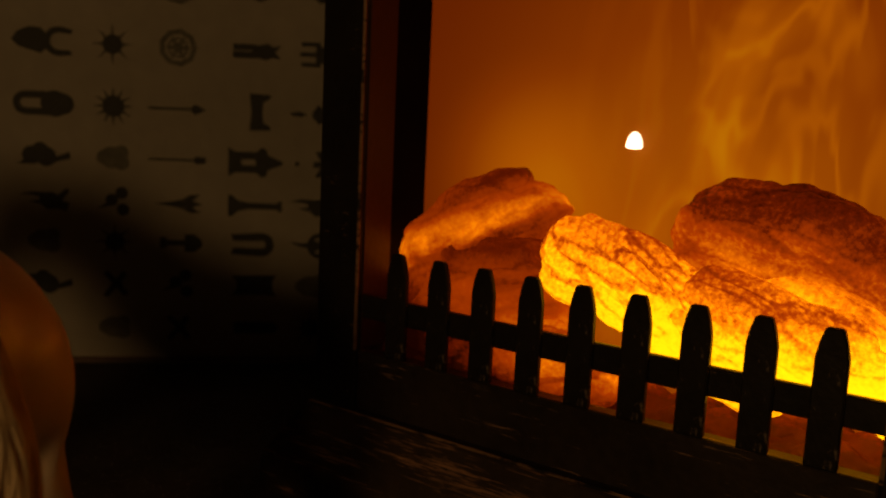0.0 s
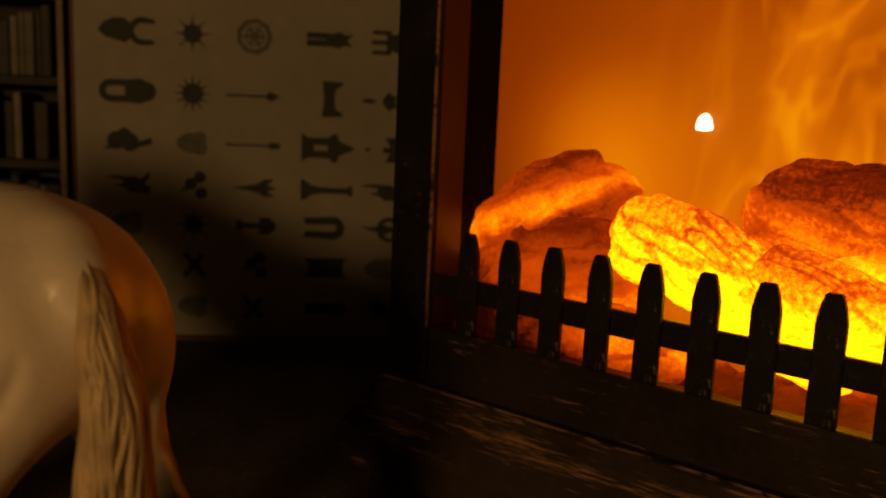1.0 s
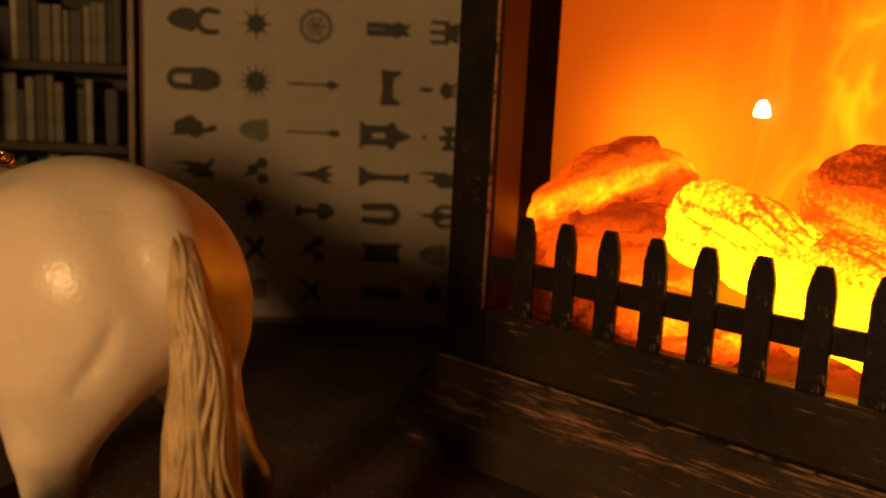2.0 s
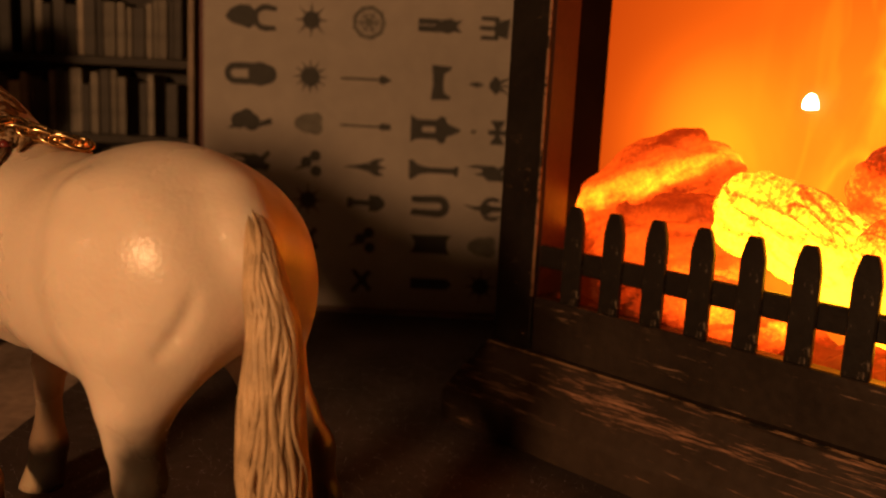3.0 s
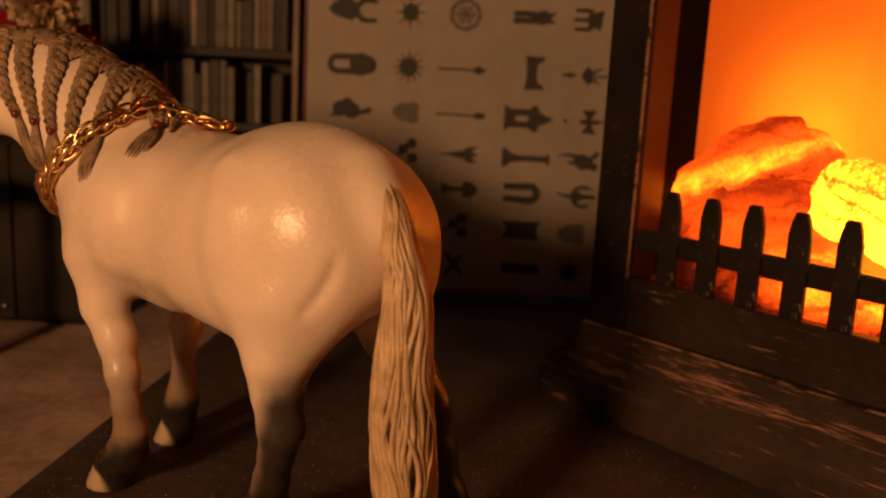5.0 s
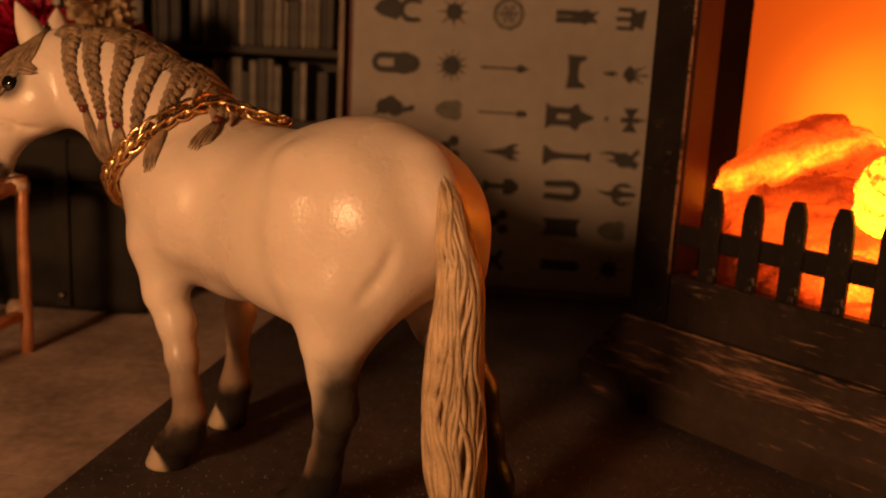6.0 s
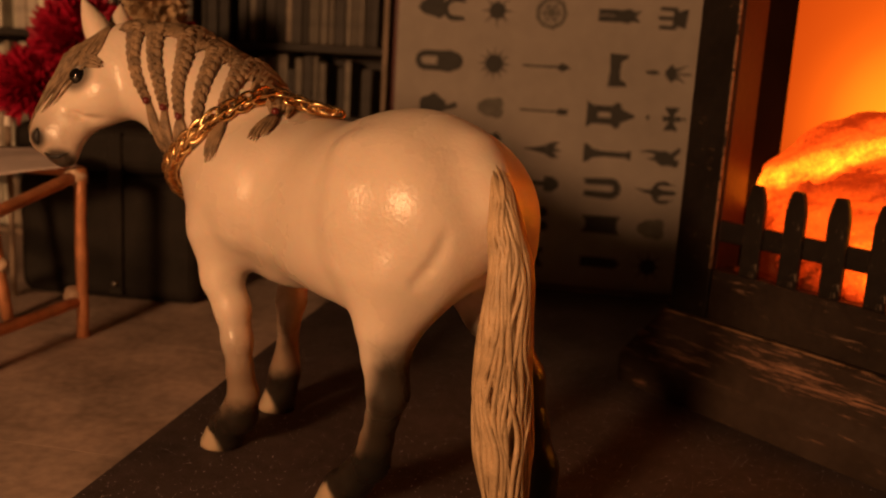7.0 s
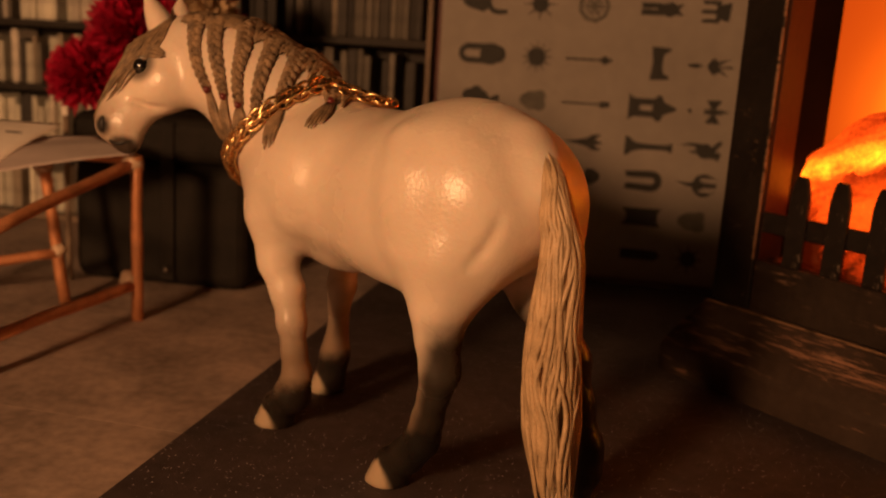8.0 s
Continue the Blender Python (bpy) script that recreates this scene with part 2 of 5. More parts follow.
def surface_net(lo, hi, step, field=None):
    """Quads on the zero level of a field; the horse's unless another is given."""
    field = field or horse_field
    n = [int(math.ceil((h - l) / step)) for l, h in zip(lo, hi)]
    ax = [l + step * np.arange(k) for l, k in zip(lo, n)]
    G = np.stack(np.meshgrid(*ax, indexing="ij"), -1).reshape(-1, 3)
    V = np.concatenate([field(c) for c in np.array_split(G, 24)]).reshape(n)
    inside = V < 0
    cells = [inside[i:n[0] - 1 + i, j:n[1] - 1 + j, k:n[2] - 1 + k] for i in (0, 1) for j in (0, 1) for k in (0, 1)]
    count = sum(c.astype(int) for c in cells)
    active = (count > 0) & (count < 8)
    index = -np.ones(active.shape, int)
    index[active] = np.arange(active.sum())
    at = np.argwhere(active)
    acc, num = np.zeros((len(at), 3)), np.zeros(len(at))
    corners = [(i, j, k) for i in (0, 1) for j in (0, 1) for k in (0, 1)]
    for a in corners:
        for b in corners:
            if sum(abs(x - y) for x, y in zip(a, b)) != 1 or a > b:
                continue
            va = V[at[:, 0] + a[0], at[:, 1] + a[1], at[:, 2] + a[2]]
            vb = V[at[:, 0] + b[0], at[:, 1] + b[1], at[:, 2] + b[2]]
            cross = (va < 0) != (vb < 0)
            t = np.where(cross, va / (va - vb + 1e-15), 0)
            p = np.array(a) + t[:, None] * (np.array(b) - np.array(a))
            acc += np.where(cross[:, None], p, 0)
            num += cross
    verts = np.array(lo) + step * (at + acc / num[:, None])
    quads = []
    for axis in range(3):
        o1, o2 = (axis + 1) % 3, (axis + 2) % 3
        sl0, sl1 = [slice(1, -1)] * 3, [slice(1, -1)] * 3
        sl0[axis], sl1[axis] = slice(0, -1), slice(1, None)
        A, B = inside[tuple(sl0)], inside[tuple(sl1)]
        for flag, flip in ((A & ~B, False), (~A & B, True)):
            e = np.argwhere(flag)
            e[:, o1] += 1
            e[:, o2] += 1
            ring = []
            for d1, d2 in ((-1, -1), (0, -1), (0, 0), (-1, 0)):
                c = e.copy()
                c[:, o1] += d1
                c[:, o2] += d2
                ring.append(index[c[:, 0], c[:, 1], c[:, 2]])
            q = np.stack(ring, 1)
            quads.append(q[:, ::-1] if flip else q)
    quads = np.concatenate(quads)
    return verts, quads[(quads >= 0).all(1)]


# ---- helpers of the build ----
def link_mesh(name, verts, faces, mats, parent=None, label="", m=None, smooth=False, index=None):
    me = bpy.data.meshes.new(name)
    me.from_pydata([tuple(v) for v in verts], [], [tuple(int(i) for i in f) for f in faces])
    for k in (mats if isinstance(mats, (list, tuple)) else [mats]):
        me.materials.append(k)
    if index is not None:
        me.polygons.foreach_set("material_index", np.array(index, np.int32))
    if smooth:
        me.polygons.foreach_set("use_smooth", np.ones(len(me.polygons), bool))
    me.update()
    ob = new(name, me)
    if parent:
        ob.parent = parent
    if m is not None:
        ob.matrix_basis = m
    if label:
        ob["label"] = label
    return ob


def part(name, bm, mat, parent=None, label="", m=None, smooth=False):
    me = bpy.data.meshes.new(name)
    bmesh.ops.recalc_face_normals(bm, faces=bm.faces[:])
    bm.to_mesh(me)
    bm.free()
    me.materials.append(mat)
    if smooth:
        me.polygons.foreach_set("use_smooth", np.ones(len(me.polygons), bool))
    ob = new(name, me)
    if parent:
        ob.parent = parent
    if m is not None:
        ob.matrix_basis = m
    if label:
        ob["label"] = label
    return ob


def box(lo, hi, bevel=0.0, seg=2, bm=None):
    """A box between two corners with rounded edges."""
    b = bm or bmesh.new()
    r = bmesh.ops.create_cube(b, size=1)
    c, s = [(x + y) / 2 for x, y in zip(lo, hi)], [abs(y - x) for x, y in zip(lo, hi)]
    for v in r["verts"]:
        v.co = Vector((c[0] + v.co.x * s[0], c[1] + v.co.y * s[1], c[2] + v.co.z * s[2]))
    if bevel:
        es = list({e for v in r["verts"] for e in v.link_edges})
        bmesh.ops.bevel(b, geom=es, offset=bevel, segments=seg, profile=0.5, affect="EDGES")
    return b


def prism(outline, y0, y1, bm=None, bevel=0.0):
    """An outline of (x, z) pushed from y0 to y1."""
    b = bm or bmesh.new()
    f0 = b.faces.new([b.verts.new((x, y0, z)) for x, z in outline])
    r = bmesh.ops.extrude_face_region(b, geom=[f0])
    for v in [g for g in r["geom"] if isinstance(g, bmesh.types.BMVert)]:
        v.co.y = y1
    if bevel:
        bmesh.ops.bevel(b, geom=b.edges[:], offset=bevel, segments=1, profile=0.5, affect="EDGES")
    return b


def sweep(points, radius, sides=8, jitter=0.0, rng=None):
    """Verts and quads of a tube along points; radius a number or one per point."""
    P = np.array(points, float)
    n = len(P)
    R = np.full(n, radius) if np.isscalar(radius) else np.array(radius, float)
    T = np.gradient(P, axis=0)
    T /= np.linalg.norm(T, axis=1, keepdims=True) + 1e-12
    ref = np.array((0.31, 0.88, 0.35))
    verts, faces = [], []
    for i in range(n):
        a = np.cross(T[i], ref)
        a /= np.linalg.norm(a) + 1e-12
        b = np.cross(T[i], a)
        for k in range(sides):
            w = 2 * math.pi * k / sides
            j = 1 + (rng.uniform(-jitter, jitter) if jitter else 0)
            verts.append(P[i] + R[i] * j * (math.cos(w) * a + math.sin(w) * b))
    for i in range(n - 1):
        for k in range(sides):
            k2 = (k + 1) % sides
            faces.append((i * sides + k, i * sides + k2, (i + 1) * sides + k2, (i + 1) * sides + k))
    faces.append(tuple(range(sides - 1, -1, -1)))
    faces.append(tuple((n - 1) * sides + k for k in range(sides)))
    return verts, faces


def empty(name, m, label, category, group="", kind=""):
    e = new(name)
    e.empty_display_size = 0.01
    e.matrix_basis = m
    return tagged(e, label, category, group, kind)


def add_mat_node_chain(m):
    return m.node_tree, m.node_tree.nodes["Principled BSDF"]


# ---- material set ----
stone = material("brown_slate_tile", (0.375, 0.28, 0.22), 0.62, 0, 34, 0.52, 0.4, 210, rand=0.03)
grout = material("dark_joint", (0.16, 0.12, 0.09), 0.9, 0, 80, 0.6)
room_paint = material("dim_wall_paint", (0.10, 0.085, 0.07), 0.9, 0, 3, 0.85)
paper_white = material("printed_sheet_paper", (0.355, 0.315, 0.27), 0.75, 0, 16, 0.86, 0.1, 500)
ink = material("grey_black_ink", (0.032, 0.031, 0.027), 0.7, 0, 220, 0.6)
ink_soft = material("washed_grey_ink", (0.13, 0.12, 0.10), 0.75, 0, 220, 0.6)
shelf_wood = material("black_brown_shelf", (0.030, 0.024, 0.019), 0.7, 0, 60, 0.6, 0.2, 500)
trim_pale = material("pale_shelf_edge", (0.26, 0.19, 0.13), 0.7, 0, 60, 0.7)
trim_red = material("dark_red_binding", (0.10, 0.022, 0.018), 0.6, 0, 60, 0.7)
book_mats = [material("book_cloth_" + n, c, 0.75, 0, 160, 0.6, 0.2, 900, rand=0.3) for n, c in (
    ("cream", (0.78, 0.70, 0.57)), ("grey", (0.17, 0.15, 0.12)), ("sand", (0.42, 0.35, 0.26)), ("slate", (0.05, 0.045, 0.04)), ("ash", (0.62, 0.56, 0.47)))]
case_leather = material("black_grained_leather", (0.020, 0.017, 0.014), 0.7, 0, 90, 0.6, 0.2, 700, spec=0.15)
steel = material("dull_steel", (0.62, 0.57, 0.50), 0.28, 1.0, 200, 0.8)
copper_stick = material("orange_copper_lacquer", (0.62, 0.26, 0.10), 0.42, 0.25, 130, 0.7, 0.3, 700)
glue = material("clear_dried_glue", (0.62, 0.45, 0.30), 0.25, 0, 200, 0.8)
sheet_white = material("white_note_paper", (0.88, 0.80, 0.70), 0.8, 0, 40, 0.92)
sheet_grey = material("grey_note_paper", (0.55, 0.46, 0.42), 0.8, 0, 40, 0.9)
petal_red = material("crimson_petal", (0.42, 0.010, 0.028), 0.55, 0, 150, 0.55, rand=0.2)
petal_cream = material("cream_petal", (0.55, 0.40, 0.22), 0.6, 0, 150, 0.7)
gold = material("polished_gold_plate", (0.95, 0.62, 0.27), 0.24, 1.0, 300, 0.85)
hair = material("taupe_hair_paint", (0.25, 0.165, 0.088), 0.5, 0, 420, 0.36, 0.5, 1600)
tail_hair = material("straw_tail_paint", (0.54, 0.375, 0.205), 0.45, 0, 260, 0.72, 0.3, 1600)
eye_black = material("gloss_black_eye", (0.008, 0.007, 0.006), 0.06, 0, coat=1.0)
dark_matt = material("matt_black_paint", (0.014, 0.011, 0.009), 0.6, 0, 200, 0.7)
bead_red = material("dark_red_bead", (0.14, 0.018, 0.012), 0.35)


def distressed(name="rubbed_black_paint", worn=0.315, grain=(60, 700, 700), band=None, bronze=(0.17, 0.092, 0.045), base=(0.016, 0.0125, 0.010), soft=0.075, patch_scale=(210, 210, 210)):
    """Black paint rubbed through to bronze along the grain and on the arrises."""
    m = material(name, base, 0.42, 0, 40, 0.6, 0.3, 500, spec=0.22)
    nt, b = add_mat_node_chain(m)
    base = b.inputs["Base Color"].links[0].from_socket
    tc = nt.nodes.new("ShaderNodeTexCoord")
    mp = nt.nodes.new("ShaderNodeMapping")
    mp.inputs["Scale"].default_value = grain
    nt.links.new(tc.outputs["Object"], mp.inputs[0])
    streak = node(nt, "ShaderNodeTexNoise", Scale=1.0, Detail=8.0, Roughness=0.68)
    nt.links.new(mp.outputs[0], streak.inputs["Vector"])
    pm = nt.nodes.new("ShaderNodeMapping")
    pm.inputs["Scale"].default_value = patch_scale
    nt.links.new(tc.outputs["Object"], pm.inputs[0])
    patch = node(nt, "ShaderNodeTexNoise", Scale=1.0, Detail=6.0, Roughness=0.62)
    nt.links.new(pm.outputs[0], patch.inputs["Vector"])
    mul = nt.nodes.new("ShaderNodeMath")
    mul.operation = "MULTIPLY"
    nt.links.new(streak.outputs["Fac"], mul.inputs[0])
    nt.links.new(patch.outputs["Fac"], mul.inputs[1])
    r = ramp_node(nt, [(worn, (0, 0, 0)), (worn + soft, (1, 1, 1))])
    rub = mul.outputs[0]
    if band:
        # a hand's height band where the paint is rubbed most
        sp = nt.nodes.new("ShaderNodeSeparateXYZ")
        nt.links.new(tc.outputs["Object"], sp.inputs[0])
        ad = nt.nodes.new("ShaderNodeMath")
        dn = node(nt, "ShaderNodeMapRange")
        nt.links.new(sp.outputs["Z"], dn.inputs[0])
        dn.inputs[1].default_value, dn.inputs[2].default_value = band[0], band[1]
        tri = nt.nodes.new("ShaderNodeMath")
        tri.operation = "PINGPONG"
        nt.links.new(dn.outputs[0], tri.inputs[0])
        tri.inputs[1].default_value = 0.5
        ad.operation = "MULTIPLY_ADD"
        nt.links.new(tri.outputs[0], ad.inputs[0])
        ad.inputs[1].default_value = band[2]
        nt.links.new(rub, ad.inputs[2])
        rub = ad.outputs[0]
    nt.links.new(rub, r.inputs[0])
    mx = nt.nodes.new("ShaderNodeMix")
    mx.data_type = "RGBA"
    nt.links.new(r.outputs[0], mx.inputs[0])
    nt.links.new(base, mx.inputs[6])
    mx.inputs[7].default_value = (*bronze, 1)
    nt.links.new(mx.outputs[2], b.inputs["Base Color"])
    return m


def glittering():
    """Near-black gritty sheet with scattered bright grains."""
    m = material("dark_glitter_grit", (0.066, 0.050, 0.048), 0.62, 0, 30, 0.6, 0.4, 2600, spec=0.12)
    nt, b = add_mat_node_chain(m)
    base = b.inputs["Base Color"].links[0].from_socket
    tc = nt.nodes.new("ShaderNodeTexCoord")
    vo = node(nt, "ShaderNodeTexVoronoi", Scale=4200.0)
    nt.links.new(tc.outputs["Object"], vo.inputs["Vector"])
    r = ramp_node(nt, [(0.9935, (0, 0, 0)), (0.9965, (1, 1, 1))])
    sp = nt.nodes.new("ShaderNodeSeparateColor")
    nt.links.new(vo.outputs["Color"], sp.inputs[0])
    nt.links.new(sp.outputs[0], r.inputs[0])
    mx = nt.nodes.new("ShaderNodeMix")
    mx.data_type = "RGBA"
    nt.links.new(r.outputs[0], mx.inputs[0])
    nt.links.new(base, mx.inputs[6])
    mx.inputs[7].default_value = (0.85, 0.80, 0.74, 1)
    nt.links.new(mx.outputs[2], b.inputs["Base Color"])
    inv = node(nt, "ShaderNodeMapRange")
    inv.inputs[3].default_value, inv.inputs[4].default_value = 0.62, 0.2
    nt.links.new(r.outputs[0], inv.inputs[0])
    nt.links.new(inv.outputs[0], b.inputs["Roughness"])
    return m


def glowing_log(name, low, high, strength=6.0, bias=0.0, edge=None, grainy=0.66, streak=None, speck=0.17, cracks=0.10, slope=0.0):
    """Translucent resin, its inner light painted as emission: brighter low down and along the fibres, dimmer higher up
    and in the cracks.
    """
    m = material(name, (0.09, 0.018, 0.003), 0.6, 0, 60, 0.6, 0.6, 170, spec=0.12)
    nt, b = add_mat_node_chain(m)
    tc, geo = nt.nodes.new("ShaderNodeTexCoord"), nt.nodes.new("ShaderNodeNewGeometry")
    sep = nt.nodes.new("ShaderNodeSeparateXYZ")
    nt.links.new(geo.outputs["Position"], sep.inputs[0])
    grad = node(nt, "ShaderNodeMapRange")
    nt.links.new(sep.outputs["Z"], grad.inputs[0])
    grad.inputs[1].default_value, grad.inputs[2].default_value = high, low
    mp = nt.nodes.new("ShaderNodeMapping")
    mp.inputs["Scale"].default_value = (30, 110, 110)
    lean = nt.nodes.new("ShaderNodeMapping")
    lean.inputs["Rotation"].default_value = (0, math.atan(slope), 0)
    nt.links.new(tc.outputs["Object"], lean.inputs[0])
    nt.links.new(lean.outputs[0], mp.inputs[0])
    fibre = node(nt, "ShaderNodeTexNoise", Scale=1.0, Detail=4.0, Roughness=0.55, Distortion=0.7)
    nt.links.new(mp.outputs[0], fibre.inputs["Vector"])
    fine = node(nt, "ShaderNodeTexNoise", Scale=900.0, Detail=3.0, Roughness=0.65)
    nt.links.new(tc.outputs["Object"], fine.inputs["Vector"])
    crack = node(nt, "ShaderNodeTexVoronoi", Scale=0.9)
    crack.feature = "DISTANCE_TO_EDGE"
    mp2 = nt.nodes.new("ShaderNodeMapping")
    mp2.inputs["Scale"].default_value = (34, 120, 120)
    nt.links.new(lean.outputs[0], mp2.inputs[0])
    warp = nt.nodes.new("ShaderNodeVectorMath")
    warp.operation = "MULTIPLY_ADD"
    nt.links.new(fibre.outputs["Color"], warp.inputs[0])
    warp.inputs[1].default_value = (0.9, 0.9, 0.9)
    nt.links.new(mp2.outputs[0], warp.inputs[2])
    nt.links.new(warp.outputs[0], crack.inputs["Vector"])
    line = ramp_node(nt, [(0.0, (0, 0, 0)), (0.07, (1, 1, 1))])
    nt.links.new(crack.outputs["Distance"], line.inputs[0])

    def fma(a, k, c):
        q = nt.nodes.new("ShaderNodeMath")
        q.operation = "MULTIPLY_ADD"
        nt.links.new(a, q.inputs[0])
        q.inputs[1].default_value = k
        if isinstance(c, float):
            q.inputs[2].default_value = c
        else:
            nt.links.new(c, q.inputs[2])
        return q.outputs[0]
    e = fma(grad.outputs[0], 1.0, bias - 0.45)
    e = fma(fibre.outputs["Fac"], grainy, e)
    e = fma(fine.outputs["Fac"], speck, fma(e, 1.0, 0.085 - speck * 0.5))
    # the painted glow dims again toward the foot
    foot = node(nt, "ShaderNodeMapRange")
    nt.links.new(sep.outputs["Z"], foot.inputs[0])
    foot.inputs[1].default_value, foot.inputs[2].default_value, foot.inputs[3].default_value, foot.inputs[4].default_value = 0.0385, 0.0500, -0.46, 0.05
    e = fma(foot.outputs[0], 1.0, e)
    e = fma(line.outputs[0], cracks, fma(e, 1.0, 0.10 - cracks))
    # shade painted into the emission: it falls off toward the low corner at the post
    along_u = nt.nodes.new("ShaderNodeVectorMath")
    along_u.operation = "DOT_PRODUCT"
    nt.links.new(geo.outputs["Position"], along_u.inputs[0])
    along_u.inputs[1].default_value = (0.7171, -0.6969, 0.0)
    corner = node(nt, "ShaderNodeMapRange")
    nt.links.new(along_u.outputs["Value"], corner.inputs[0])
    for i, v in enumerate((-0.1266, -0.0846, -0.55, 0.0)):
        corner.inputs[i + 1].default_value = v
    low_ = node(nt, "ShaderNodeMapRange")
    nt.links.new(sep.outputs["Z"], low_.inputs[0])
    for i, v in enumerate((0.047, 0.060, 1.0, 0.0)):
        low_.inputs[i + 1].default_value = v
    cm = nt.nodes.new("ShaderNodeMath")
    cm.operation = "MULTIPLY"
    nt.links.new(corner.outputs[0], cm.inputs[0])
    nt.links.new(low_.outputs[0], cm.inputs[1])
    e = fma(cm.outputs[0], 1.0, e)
    if streak:
        # a brighter streak painted into the glow along the log: height at the middle, slope, half width, gain
        so = nt.nodes.new("ShaderNodeSeparateXYZ")
        nt.links.new(tc.outputs["Object"], so.inputs[0])
        off = fma(so.outputs["X"], -streak[1], fma(so.outputs["Z"], 1.0, -streak[0]))
        off = fma(fibre.outputs["Fac"], 0.020, off)
        off = fma(off, 1.0, -0.010)
        ab = nt.nodes.new("ShaderNodeMath")
        ab.operation = "ABSOLUTE"
        nt.links.new(off, ab.inputs[0])
        sm = node(nt, "ShaderNodeMapRange")
        sm.interpolation_type = "SMOOTHSTEP"
        nt.links.new(ab.outputs[0], sm.inputs[0])
        for i, v in enumerate((0.0, streak[2], streak[3], 0.0)):
            sm.inputs[i + 1].default_value = v
        e = fma(sm.outputs[0], 1.0, e)
    # the same falloff toward the post, painted along the piece's own X
    if edge:
        fade = node(nt, "ShaderNodeMapRange")
        sp = nt.nodes.new("ShaderNodeSeparateXYZ")
        nt.links.new(tc.outputs["Object"], sp.inputs[0])
        nt.links.new(sp.outputs["X"], fade.inputs[0])
        fade.inputs[1].default_value, fade.inputs[2].default_value, fade.inputs[3].default_value, fade.inputs[4].default_value = edge[0], edge[1], -0.75, 0.0
        e = fma(fade.outputs[0], 1.0, e)
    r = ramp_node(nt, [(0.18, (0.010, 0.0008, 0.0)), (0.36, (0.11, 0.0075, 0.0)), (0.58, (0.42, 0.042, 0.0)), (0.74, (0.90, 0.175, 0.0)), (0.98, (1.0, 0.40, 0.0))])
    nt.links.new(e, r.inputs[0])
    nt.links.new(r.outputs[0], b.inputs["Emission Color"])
    # the brightest tones also emit more strongly, painting the glow of a lamp behind
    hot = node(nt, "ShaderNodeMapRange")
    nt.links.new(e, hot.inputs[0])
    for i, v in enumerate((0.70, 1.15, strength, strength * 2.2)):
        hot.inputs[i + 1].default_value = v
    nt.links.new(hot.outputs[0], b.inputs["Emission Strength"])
    return m


def flame_glow():
    """The lit flame screen: an orange field, warmer low down, with wisps and tongues of flame toward its middle."""
    m = bpy.data.materials.new("lit_flame_screen")
    m.use_nodes = True
    nt, b = add_mat_node_chain(m)
    b.inputs["Base Color"].default_value = (0.05, 0.012, 0.002, 1)
    b.inputs["Roughness"].default_value = 0.7
    b.inputs["Specular IOR Level"].default_value = 0.1
    tc = nt.nodes.new("ShaderNodeTexCoord")
    sep = nt.nodes.new("ShaderNodeSeparateXYZ")
    nt.links.new(tc.outputs["Object"], sep.inputs[0])

    def maths(op, a, k, c=None):
        q = nt.nodes.new("ShaderNodeMath")
        q.operation = op
        for i, v in enumerate((a, k, c)):
            if v is None:
                continue
            if isinstance(v, (int, float)):
                q.inputs[i].default_value = v
            else:
                nt.links.new(v, q.inputs[i])
        return q.outputs[0]

    def smooth(v, lo, hi, a=0.0, c=1.0):
        q = nt.nodes.new("ShaderNodeMapRange")
        q.interpolation_type = "SMOOTHSTEP"
        nt.links.new(v, q.inputs[0])
        for i, k in enumerate((lo, hi, a, c)):
            q.inputs[i + 1].default_value = k
        return q.outputs[0]

    def glow(at, far):
        d = nt.nodes.new("ShaderNodeVectorMath")
        d.operation = "DISTANCE"
        nt.links.new(tc.outputs["Object"], d.inputs[0])
        d.inputs[1].default_value = at
        return smooth(d.outputs["Value"], far, 0.0)

    def field(scale, turn, detail, warp):
        mp = nt.nodes.new("ShaderNodeMapping")
        mp.inputs["Scale"].default_value, mp.inputs["Rotation"].default_value = scale, turn
        nt.links.new(tc.outputs["Object"], mp.inputs[0])
        n = node(nt, "ShaderNodeTexNoise", Scale=1.0, Detail=detail, Roughness=0.5, Distortion=warp)
        nt.links.new(mp.outputs[0], n.inputs["Vector"])
        return n.outputs["Fac"]
    # thin curling wisps: the ridges of a slow field
    n1 = field((52, 1, 17), (0, 0.35, 0), 2.0, 1.6)
    ridge = smooth(maths("ABSOLUTE", maths("SUBTRACT", n1, 0.5), 0), 0.10, 0.0)
    # broad tongues
    n2 = field((34, 1, 17), (0, 0.55, 0), 3.0, 1.2)
    tongue = smooth(n2, 0.46, 0.74)
    where = maths("MULTIPLY", smooth(sep.outputs["X"], 0.020, 0.088), smooth(sep.outputs["Z"], 0.185, 0.12))
    wisps = maths("MULTIPLY", ridge, smooth(sep.outputs["X"], 0.0, 0.05, 0.06, 0.17))
    lit = maths("MULTIPLY", maths("MULTIPLY_ADD", tongue, 0.25, wisps), where)
    base = maths("MULTIPLY_ADD", glow((0.020, 0.026, 0.086), 0.034), 0.34, maths("MULTIPLY", glow((0.064, 0.026, 0.078), 0.095), 0.46))
    total = maths("ADD", base, lit)
    r = ramp_node(nt, [(0.0, (0.17, 0.020, 0.0)), (0.25, (0.32, 0.050, 0.0)), (0.55, (0.56, 0.122, 0.0)), (0.8, (0.78, 0.25, 0.0)), (1.0, (0.9, 0.40, 0.001))])
    nt.links.new(total, r.inputs[0])
    nt.links.new(r.outputs[0], b.inputs["Emission Color"])
    b.inputs["Emission Strength"].default_value = 3.3
    return m


